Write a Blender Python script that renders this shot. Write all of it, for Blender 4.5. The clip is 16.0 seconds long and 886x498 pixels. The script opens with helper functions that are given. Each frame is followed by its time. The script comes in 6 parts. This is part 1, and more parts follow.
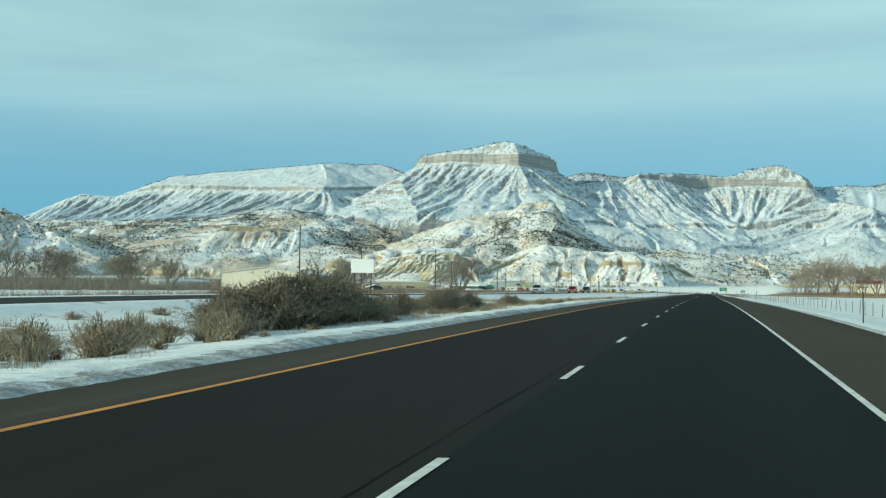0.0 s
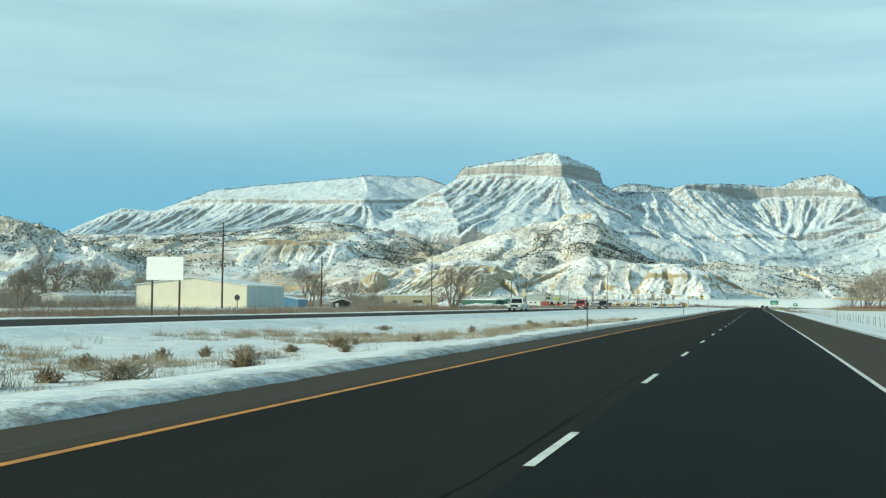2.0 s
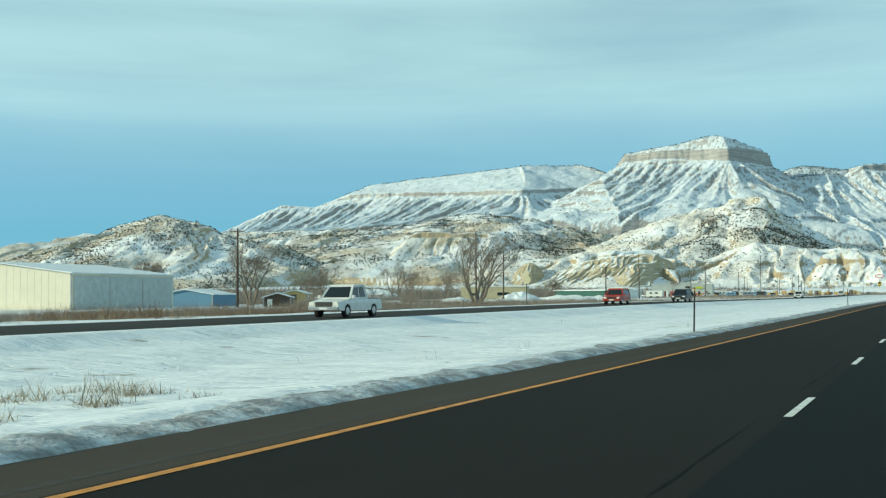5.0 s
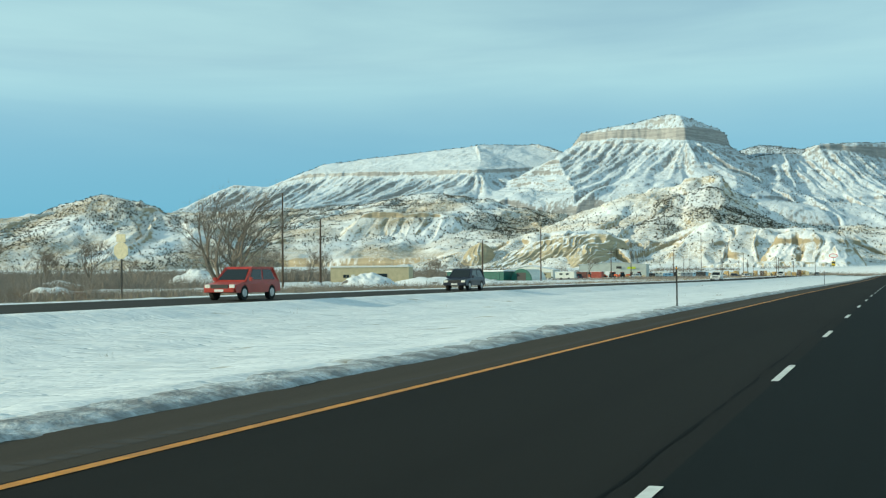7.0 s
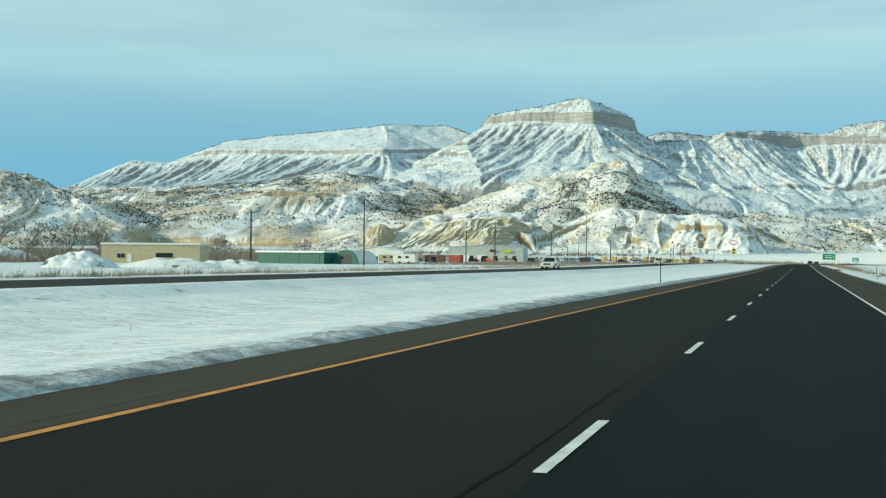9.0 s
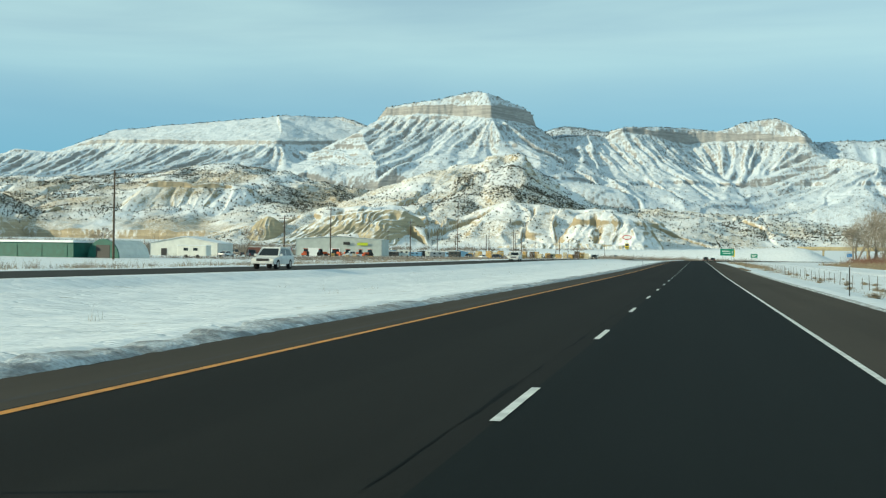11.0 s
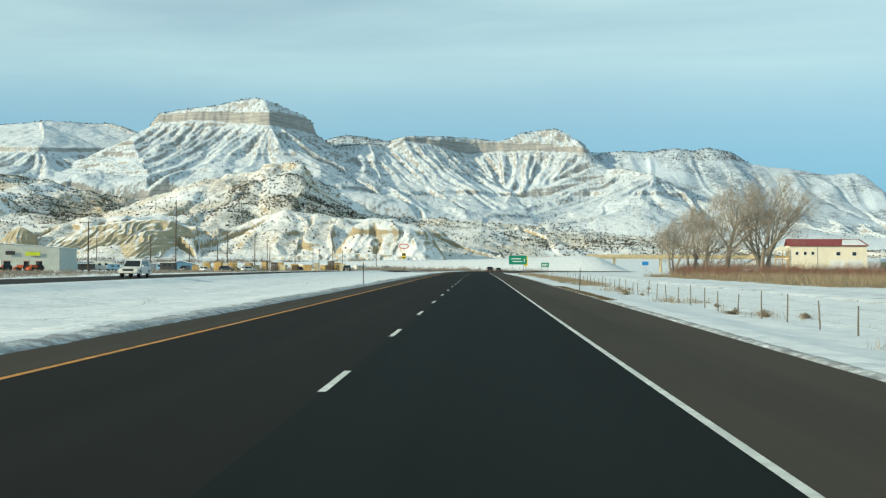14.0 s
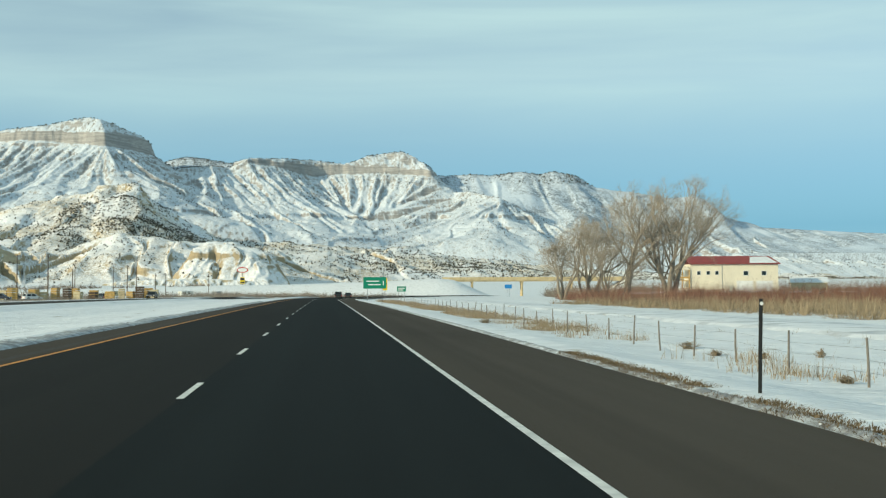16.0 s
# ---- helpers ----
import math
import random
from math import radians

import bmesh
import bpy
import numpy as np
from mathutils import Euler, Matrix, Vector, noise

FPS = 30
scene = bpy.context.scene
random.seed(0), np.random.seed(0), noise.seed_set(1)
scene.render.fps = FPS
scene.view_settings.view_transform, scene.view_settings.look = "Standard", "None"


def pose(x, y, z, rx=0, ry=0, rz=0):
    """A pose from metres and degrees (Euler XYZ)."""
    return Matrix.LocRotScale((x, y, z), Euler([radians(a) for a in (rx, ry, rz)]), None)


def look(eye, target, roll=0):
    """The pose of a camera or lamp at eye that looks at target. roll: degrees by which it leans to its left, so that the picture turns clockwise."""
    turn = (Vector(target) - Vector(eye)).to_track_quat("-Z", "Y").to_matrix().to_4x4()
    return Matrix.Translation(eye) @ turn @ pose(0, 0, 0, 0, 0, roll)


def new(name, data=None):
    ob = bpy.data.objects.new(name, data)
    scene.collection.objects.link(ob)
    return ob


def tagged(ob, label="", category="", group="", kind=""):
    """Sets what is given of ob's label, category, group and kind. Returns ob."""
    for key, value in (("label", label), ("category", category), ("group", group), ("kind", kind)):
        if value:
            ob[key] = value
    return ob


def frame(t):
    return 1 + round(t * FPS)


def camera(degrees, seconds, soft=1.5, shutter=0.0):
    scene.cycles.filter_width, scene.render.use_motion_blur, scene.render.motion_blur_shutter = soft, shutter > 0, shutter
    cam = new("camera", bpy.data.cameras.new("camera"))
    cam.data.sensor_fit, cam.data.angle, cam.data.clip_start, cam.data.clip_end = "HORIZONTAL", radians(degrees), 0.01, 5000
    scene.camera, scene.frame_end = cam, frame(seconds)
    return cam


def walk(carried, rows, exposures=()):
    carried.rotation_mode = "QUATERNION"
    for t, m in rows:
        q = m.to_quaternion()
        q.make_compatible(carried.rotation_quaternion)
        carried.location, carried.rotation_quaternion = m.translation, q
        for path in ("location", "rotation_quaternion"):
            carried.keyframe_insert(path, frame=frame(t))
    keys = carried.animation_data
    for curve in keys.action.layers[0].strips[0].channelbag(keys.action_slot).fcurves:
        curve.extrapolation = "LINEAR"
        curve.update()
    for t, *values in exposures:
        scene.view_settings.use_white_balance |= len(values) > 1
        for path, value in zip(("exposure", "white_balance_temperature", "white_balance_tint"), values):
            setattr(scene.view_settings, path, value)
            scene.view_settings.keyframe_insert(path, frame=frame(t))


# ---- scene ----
cam = camera(39.46, 16.0, 1.25)
EYE = 1.6245

# road profile: grade along the road, and its height
GRADE_Y = (-400, 30, 82, 151, 275, 345, 469, 540, 592, 760, 900, 3000)
GRADE = (.0078, .0078, .0026, -.0014, .0015, -.002, -.0021, .001, .0012, -.002, -.003, -.001)
_py = np.arange(-400, 3001, 2.0)
_pg = np.interp(_py, GRADE_Y, GRADE)
_pz = np.concatenate([[0], np.cumsum(_pg[1:] + _pg[:-1])])
_pz -= np.interp(0, _py, _pz)


def road_z(y):
    return np.interp(y, _py, _pz)


# seconds, x, y along the road, yaw, pitch, roll
PATH = [
    (0.0, 0.32, 0.0, 12.13, 1.83, -0.76),
    (0.5, 0.26, 17.3, 11.70, 2.44, -0.37),
    (1.0, 0.23, 34.7, 11.69, 2.87, -0.40),
    (1.5, 0.24, 52.0, 12.00, 2.28, -0.90),
    (2.0, 0.14, 69.2, 14.28, 2.44, -0.56),
    (2.5, 0.07, 86.5, 15.81, 2.50, -0.57),
    (3.0, 0.01, 103.8, 17.02, 2.58, -0.50),
    (3.5, -0.04, 121.0, 18.28, 2.92, -0.53),
    (3.7, -0.05, 128.1, 19.30, 2.89, -0.14),
    (5.8, -0.07, 202.7, 22.31, 1.91, 0.32),
    (6.0, -0.10, 209.9, 21.66, 2.10, 0.24),
    (6.5, -0.16, 227.6, 21.60, 1.72, 0.18),
    (7.0, -0.24, 245.4, 20.31, 1.19, 0.46),
    (7.5, -0.19, 262.9, 18.93, 1.02, -0.07),
    (8.0, -0.21, 280.5, 17.90, 0.75, -0.24),
    (8.5, -0.17, 298.1, 17.32, 0.69, -0.53),
    (9.0, -0.10, 315.6, 16.20, 0.36, -0.45),
    (9.5, -0.06, 333.2, 15.30, 0.44, -0.11),
    (9.7, -0.06, 340.2, 14.29, 0.67, -0.17),
    (11.8, -0.14, 414.2, 9.16, -0.07, -1.04),
    (12.0, -0.16, 421.2, 7.97, 0.23, -1.09),
    (12.5, -0.13, 438.8, 6.49, 0.50, -0.87),
    (13.0, -0.06, 456.5, 5.64, 0.56, -0.37),
    (13.5, -0.03, 474.2, 3.63, 0.33, -0.09),
    (14.0, 0.03, 491.9, 1.69, 0.78, -0.21),
    (14.5, 0.04, 509.6, -0.07, 1.49, -0.06),
    (15.0, 0.09, 527.2, -1.76, 1.30, -0.36),
    (15.5, 0.11, 544.7, -3.34, 1.81, -0.19),
    (16.0, 0.16, 562.3, -5.44, 1.91, 0.26),
]


def eye_pose(x, y, yaw, pitch, roll):
    z = EYE + float(road_z(y))
    return pose(x, y, z, 0, 0, yaw) @ pose(0, 0, 0, pitch, 0, 0) @ pose(0, 0, 0, 0, roll, 0) @ pose(0, 0, 0, 90, 0, 0)


walk(cam, [(t, eye_pose(*r)) for t, *r in PATH], [(0, -0.17, 6500, -13), (1.5, 0.0, 6550, -12), (7, -0.06, 6600, -11), (12, -0.05, 6900, -6), (14, -0.02, 7000, -3), (15.5, -0.02, 7050, -2), (16, -0.12, 7050, -2)])

# ---- light ----
SUN_DIR = Vector((-0.85, -0.42, 0.30)).normalized()
sun = new("sun", bpy.data.lights.new("sun", "SUN"))
sun.data.energy, sun.data.angle, sun.data.color = 4.55, radians(0.6), (1.0, 0.875, 0.70)
sun.matrix_world = look((0, 0, 300), Vector((0, 0, 300)) - SUN_DIR)

world = bpy.data.worlds.new("sky")
scene.world = world
world.use_nodes = True
wn, wl = world.node_tree.nodes, world.node_tree.links
wn.clear()

w_out = wn.new("ShaderNodeOutputWorld")
w_bg = wn.new("ShaderNodeBackground")
w_bg.inputs["Strength"].default_value = 0.14
w_sky = wn.new("ShaderNodeTexSky")
w_sky.sky_type, w_sky.sun_disc = "NISHITA", False
w_sky.sun_elevation = math.asin(SUN_DIR.z)
w_sky.sun_rotation = math.atan2(SUN_DIR.x, SUN_DIR.y)
w_sky.altitude, w_sky.air_density, w_sky.dust_density, w_sky.ozone_density = 1700, 0.8, 0.0, 2.0
# thin high cloud: streaks along the horizon, drawn by the direction of view
w_tc = wn.new("ShaderNodeTexCoord")
w_map = wn.new("ShaderNodeMapping")
w_map.inputs["Scale"].default_value = (1.6, 1.6, 14.0)
w_map.inputs["Rotation"].default_value = (0, radians(2.0), 0)
w_n1 = wn.new("ShaderNodeTexNoise")
w_n1.inputs["Scale"].default_value, w_n1.inputs["Detail"].default_value = 1.3, 6.0
w_n1.inputs["Distortion"].default_value = 0.5
w_r1 = wn.new("ShaderNodeMapRange")
w_r1.inputs[1].default_value, w_r1.inputs[2].default_value = 0.25, 0.75
w_r1.inputs[3].default_value = 0.42
w_sep = wn.new("ShaderNodeSeparateXYZ")
w_r2 = wn.new("ShaderNodeMapRange")          # no cloud under the lowest degrees
w_r2.inputs[1].default_value, w_r2.inputs[2].default_value = 0.07, 0.15
w_mul = wn.new("ShaderNodeMath")
w_mul.operation = "MULTIPLY"
w_mul2 = wn.new("ShaderNodeMath")
w_mul2.operation, w_mul2.inputs[1].default_value = "MULTIPLY", 0.85
w_mix = wn.new("ShaderNodeMix")
w_mix.data_type = "RGBA"
w_mix.inputs["B"].default_value = (4.7, 6.4, 7.1, 1)
wl.new(w_tc.outputs["Generated"], w_map.inputs["Vector"])
wl.new(w_map.outputs["Vector"], w_n1.inputs["Vector"])
wl.new(w_n1.outputs["Fac"], w_r1.inputs[0])
wl.new(w_tc.outputs["Generated"], w_sep.inputs[0])
wl.new(w_sep.outputs["Z"], w_r2.inputs[0])
wl.new(w_r1.outputs[0], w_mul.inputs[0])
wl.new(w_r2.outputs[0], w_mul.inputs[1])
w_r4 = wn.new("ShaderNodeMapRange")          # clear blue overhead
w_r4.inputs[1].default_value, w_r4.inputs[2].default_value = 0.35, 0.75
w_r4.inputs[3].default_value, w_r4.inputs[4].default_value = 1.0, 0.65
w_mul3 = wn.new("ShaderNodeMath")
w_mul3.operation = "MULTIPLY"
wl.new(w_sep.outputs["Z"], w_r4.inputs[0])
wl.new(w_mul.outputs[0], w_mul3.inputs[0])
wl.new(w_r4.outputs[0], w_mul3.inputs[1])
wl.new(w_mul3.outputs[0], w_mul2.inputs[0])
wl.new(w_mul2.outputs[0], w_mix.inputs["Factor"])
wl.new(w_sky.outputs[0], w_mix.inputs["A"])
# a duller blue veil low over the horizon
w_r3 = wn.new("ShaderNodeMapRange")
w_r3.inputs[1].default_value, w_r3.inputs[2].default_value = 0.05, 0.17
w_r3.inputs[3].default_value, w_r3.inputs[4].default_value = 0.85, 0.0
w_low = wn.new("ShaderNodeMix")
w_low.data_type = "RGBA"
w_low.inputs["B"].default_value = (1.2, 3.25, 5.2, 1)
wl.new(w_sep.outputs["Z"], w_r3.inputs[0])
wl.new(w_r3.outputs[0], w_low.inputs["Factor"])
wl.new(w_mix.outputs["Result"], w_low.inputs["A"])
wl.new(w_low.outputs["Result"], w_bg.inputs["Color"])
wl.new(w_bg.outputs[0], w_out.inputs[0])

# ---- materials ----


def material(name):
    m = bpy.data.materials.new(name)
    m.use_nodes = True
    nt = m.node_tree
    return m, nt, nt.nodes["Principled BSDF"]


def noise_fac(nt, scale, detail=4.0, lo=0.35, hi=0.65, coord="Object", stretch=None, rough=0.55):
    tc = nt.nodes.new("ShaderNodeTexCoord")
    vec = tc.outputs[coord]
    if stretch:
        mp = nt.nodes.new("ShaderNodeMapping")
        mp.inputs["Scale"].default_value = stretch
        nt.links.new(vec, mp.inputs["Vector"])
        vec = mp.outputs["Vector"]
    n = nt.nodes.new("ShaderNodeTexNoise")
    n.inputs["Scale"].default_value, n.inputs["Detail"].default_value = scale, detail
    n.inputs["Roughness"].default_value = rough
    nt.links.new(vec, n.inputs["Vector"])
    r = nt.nodes.new("ShaderNodeMapRange")
    r.inputs[1].default_value, r.inputs[2].default_value = lo, hi
    nt.links.new(n.outputs["Fac"], r.inputs[0])
    return r.outputs[0]


def mix_rgb(nt, fac, a, b):
    m = nt.nodes.new("ShaderNodeMix")
    m.data_type = "RGBA"
    if isinstance(fac, (int, float)):
        m.inputs["Factor"].default_value = fac
    else:
        nt.links.new(fac, m.inputs["Factor"])
    for key, v in (("A", a), ("B", b)):
        if isinstance(v, tuple):
            m.inputs[key].default_value = (*v, 1)
        else:
            nt.links.new(v, m.inputs[key])
    return m.outputs["Result"]


def math_node(nt, op, a, b=0.0, clamp=False):
    m = nt.nodes.new("ShaderNodeMath")
    m.operation, m.use_clamp = op, clamp
    for i, v in enumerate((a, b)):
        if isinstance(v, (int, float)):
            m.inputs[i].default_value = v
        else:
            nt.links.new(v, m.inputs[i])
    return m.outputs[0]


def bump(nt, bsdf, height, strength=0.4, distance=0.02):
    b = nt.nodes.new("ShaderNodeBump")
    b.inputs["Strength"].default_value, b.inputs["Distance"].default_value = strength, distance
    nt.links.new(height, b.inputs["Height"])
    nt.links.new(b.outputs[0], bsdf.inputs["Normal"])


def plain(name, rgb, rough=0.7, metal=0.0, vary=0.18, scale=6.0, bump_by=0.0):
    """A surface of one colour with two scales of wear."""
    m, nt, bsdf = material(name)
    dark = tuple(c * (1 - vary) for c in rgb)
    light = tuple(min(1, c * (1 + vary * 0.5)) for c in rgb)
    a = mix_rgb(nt, noise_fac(nt, scale, 5), dark, light)
    b = mix_rgb(nt, math_node(nt, "MULTIPLY", noise_fac(nt, scale * 7, 3, 0.5, 0.75), 0.5), a, dark)
    nt.links.new(b, bsdf.inputs["Base Color"])
    bsdf.inputs["Roughness"].default_value, bsdf.inputs["Metallic"].default_value = rough, metal
    if bump_by:
        bump(nt, bsdf, noise_fac(nt, scale * 9, 4), 0.5, bump_by)
    return m


SNOW = (0.85, 0.865, 0.88)


def mountain_material(name, rock, rock2, low, high, bands=0.0, speck=0.0, cover=0.4, white=None, grain=0.20):
    """Snow on the gentler slopes, rock on steep ones. low, high: the slope (upward part of the normal) at which snow thins out and lies fully."""
    m, nt, bsdf = material(name)
    geo = nt.nodes.new("ShaderNodeNewGeometry")
    sx = nt.nodes.new("ShaderNodeSeparateXYZ")
    nt.links.new(geo.outputs["Normal"], sx.inputs[0])
    pos = nt.nodes.new("ShaderNodeSeparateXYZ")
    nt.links.new(geo.outputs["Position"], pos.inputs[0])
    n1 = noise_fac(nt, 0.018, 6, 0.25, 0.75)
    n2 = noise_fac(nt, 0.12, 4, 0.3, 0.7, stretch=(1, 0.4, 0.35))
    steep = math_node(nt, "ADD", sx.outputs["Z"], math_node(nt, "MULTIPLY", math_node(nt, "SUBTRACT", n1, 0.5), 0.14))
    steep = math_node(nt, "ADD", steep, math_node(nt, "MULTIPLY", math_node(nt, "SUBTRACT", n2, 0.5), grain))
    r = nt.nodes.new("ShaderNodeMapRange")
    r.inputs[1].default_value, r.inputs[2].default_value = low, high
    nt.links.new(steep, r.inputs[0])
    snow = r.outputs[0]
    if bands:
        # thin ledges of bare rock that run along the strata
        wv = math_node(nt, "ADD", math_node(nt, "MULTIPLY", pos.outputs["Z"], bands), math_node(nt, "MULTIPLY", n1, 0.9))
        tri = math_node(nt, "PINGPONG", wv, 1.0)
        ledge = math_node(nt, "GREATER_THAN", math_node(nt, "ADD", tri, math_node(nt, "MULTIPLY", n2, 0.35)), 1.06)
        snow = math_node(nt, "SUBTRACT", snow, math_node(nt, "MULTIPLY", ledge, 0.55), True)
    if speck:
        # broken cover: bare soil shows in flecks, more in some stretches than in others
        where = noise_fac(nt, 0.006, 3, 0.36, 0.58)
        bare = noise_fac(nt, speck, 4, 0.62 - cover * .3, 0.70 - cover * .3)
        fleck = noise_fac(nt, speck * 4, 3, 0.60 - cover * .25, 0.66 - cover * .25)
        both = math_node(nt, "MULTIPLY", math_node(nt, "ADD", math_node(nt, "MULTIPLY", bare, 0.45), math_node(nt, "MULTIPLY", fleck, 0.6)), where)
        snow = math_node(nt, "SUBTRACT", snow, both, True)
    rk = mix_rgb(nt, n1, rock, rock2)
    rk = mix_rgb(nt, math_node(nt, "MULTIPLY", noise_fac(nt, 0.05, 5, 0.4, 0.7, stretch=(1, 1, 6)), 0.6), rk, tuple(c * 0.6 for c in rock))
    beds = noise_fac(nt, 0.16, 3, 0.42, 0.58, stretch=(.03, .03, 1))
    rk = mix_rgb(nt, math_node(nt, "MULTIPLY", beds, 0.45), rk, tuple(c * 0.5 for c in rock))
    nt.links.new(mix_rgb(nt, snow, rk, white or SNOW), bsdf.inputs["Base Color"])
    bsdf.inputs["Roughness"].default_value = 0.85
    bump(nt, bsdf, math_node(nt, "ADD", noise_fac(nt, 0.10, 6, 0.2, 0.8), math_node(nt, "MULTIPLY", n2, 0.5)), 0.4, 3.0)
    return m


# white: snow tinted blue and dulled, the mesas' distance haze in its colour
MAT_MESA = mountain_material("hazed_snow_cliff_rock", (0.37, 0.36, 0.35), (0.52, 0.495, 0.465), 0.63, 0.79, speck=0.085, cover=0.22, white=(0.69, 0.75, 0.805), grain=0.34)
# distance haze is mixed into this rock's blue and its dull snow
MAT_FAR = mountain_material("far_hazed_rock", (0.22, 0.27, 0.32), (0.30, 0.33, 0.36), 0.34, 0.60, speck=0.05, cover=0.5, white=(0.62, 0.70, 0.78))
MAT_HILL = mountain_material("juniper_hill", (0.55, 0.445, 0.30), (0.45, 0.355, 0.23), 0.58, 0.78, speck=0.15, cover=0.70, grain=0.42)
MAT_FOOT = mountain_material("snowy_foothill", (0.57, 0.465, 0.30), (0.47, 0.37, 0.23), 0.57, 0.77, speck=0.16, cover=0.54, grain=0.40)
MAT_BADLAND = mountain_material("badland_clay", (0.50, 0.40, 0.25), (0.40, 0.31, 0.19), 0.64, 0.84, speck=0.16, cover=0.45)
MAT_CLAY = mountain_material("bare_tan_clay", (0.54, 0.46, 0.31), (0.46, 0.38, 0.25), 0.82, 0.93, speck=0.12, cover=0.2)


def asphalt_material(name, base, track=None):
    m, nt, bsdf = material(name)
    fine = noise_fac(nt, 60.0, 3, 0.3, 0.7)
    mid = noise_fac(nt, 0.9, 5, 0.3, 0.7, stretch=(1, 0.12, 1))
    c = mix_rgb(nt, fine, tuple(v * 0.75 for v in base), tuple(v * 1.25 for v in base))
    c = mix_rgb(nt, math_node(nt, "MULTIPLY", mid, 0.4), c, tuple(v * 0.7 for v in base))
    salt = noise_fac(nt, 0.25, 6, 0.45, 0.8, stretch=(1, 0.08, 1))
    c = mix_rgb(nt, math_node(nt, "MULTIPLY", salt, 0.35), c, tuple(v * 1.7 for v in base))
    path = noise_fac(nt, 1.1, 3, 0.3, 0.7, stretch=(1, 0.004, 1))
    c = mix_rgb(nt, math_node(nt, "MULTIPLY", path, 0.55), c, tuple(v * 1.55 for v in base))
    blot = noise_fac(nt, 0.11, 5, 0.5, 0.7, stretch=(1, 0.3, 1))
    c = mix_rgb(nt, math_node(nt, "MULTIPLY", blot, 0.35), c, tuple(v * 0.6 for v in base))
    nt.links.new(c, bsdf.inputs["Base Color"])
    bsdf.inputs["Roughness"].default_value = 0.85
    bsdf.inputs["Specular IOR Level"].default_value = 0.06
    bump(nt, bsdf, fine, 0.35, 0.006)
    return m


MAT_LANE = asphalt_material("dark_lane_asphalt", (0.0090, 0.0118, 0.0118))
MAT_PASS = asphalt_material("passing_lane_asphalt", (0.0160, 0.0158, 0.0140))
MAT_SHOULDER = asphalt_material("grey_shoulder_asphalt", (0.058, 0.050, 0.040))
MAT_OPP = asphalt_material("opposite_asphalt", (0.040, 0.040, 0.038))


def snow_material(name, ground=(0.30, 0.24, 0.15), bare_lo=0.66, bare_hi=0.74, scale=0.5):
    m, nt, bsdf = material(name)
    big = noise_fac(nt, 0.05, 5, 0.3, 0.7)
    small = noise_fac(nt, 2.5, 5, 0.3, 0.7)
    c = mix_rgb(nt, small, (0.74, 0.77, 0.80), (0.84, 0.86, 0.87))
    c = mix_rgb(nt, math_node(nt, "MULTIPLY", big, 0.3), c, (0.70, 0.74, 0.78))
    c = mix_rgb(nt, math_node(nt, "MULTIPLY", noise_fac(nt, 0.6, 6, 0.45, 0.7), 0.5), c, (0.55, 0.58, 0.60))
    bare = noise_fac(nt, scale, 6, bare_lo, bare_hi)
    c = mix_rgb(nt, bare, c, mix_rgb(nt, small, ground, tuple(v * 0.6 for v in ground)))
    nt.links.new(c, bsdf.inputs["Base Color"])
    bsdf.inputs["Roughness"].default_value = 0.6
    h = math_node(nt, "ADD", noise_fac(nt, 1.1, 5, 0.2, 0.8, stretch=(.45, 1, 1)), math_node(nt, "MULTIPLY", noise_fac(nt, 6.0, 3, 0.2, 0.8), 0.12))
    pit = noise_fac(nt, 2.4, 3, 0.60, 0.72, stretch=(.55, 1, 1))
    h = math_node(nt, "SUBTRACT", h, math_node(nt, "MULTIPLY", pit, 0.45))
    bump(nt, bsdf, h, 0.85, 0.16)
    return m


MAT_SNOW = snow_material("snow_ground")
MAT_YELLOW = plain("yellow_road_paint", (0.62, 0.245, 0.014), 0.6, vary=0.3, scale=3)
MAT_WHITE = plain("white_road_paint", (0.72, 0.72, 0.68), 0.6, vary=0.25, scale=3)

# ---- tools for meshes ----


def mesh_object(name, verts, faces, mat, parent=None, label="", smooth=False):
    me = bpy.data.meshes.new(name)
    me.from_pydata(verts, [], faces)
    me.materials.append(mat)
    if smooth:
        me.polygons.foreach_set("use_smooth", [True] * len(me.polygons))
    me.update()
    ob = new(name, me)
    if parent:
        ob.parent = parent
    if label:
        ob["label"] = label
    return ob


def grid_object(name, X, Y, Z, mat, smooth=True):
    """A sheet from arrays of one shape (rows, columns)."""
    r, c = X.shape
    me = bpy.data.meshes.new(name)
    me.vertices.add(r * c)
    me.vertices.foreach_set("co", np.stack([X, Y, Z], -1).astype(np.float32).ravel())
    i = np.arange(r * c).reshape(r, c)
    q = np.stack([i[:-1, :-1], i[:-1, 1:], i[1:, 1:], i[1:, :-1]], -1).reshape(-1, 4)
    me.loops.add(q.size)
    me.loops.foreach_set("vertex_index", q.ravel().astype(np.int32))
    me.polygons.add(len(q))
    me.polygons.foreach_set("loop_start", np.arange(0, q.size, 4, dtype=np.int32))
    me.polygons.foreach_set("use_smooth", np.full(len(q), smooth))
    me.update(calc_edges=True)
    me.validate()
    me.materials.append(mat)
    return new(name, me)


_perm = np.random.RandomState(7).permutation(4096)


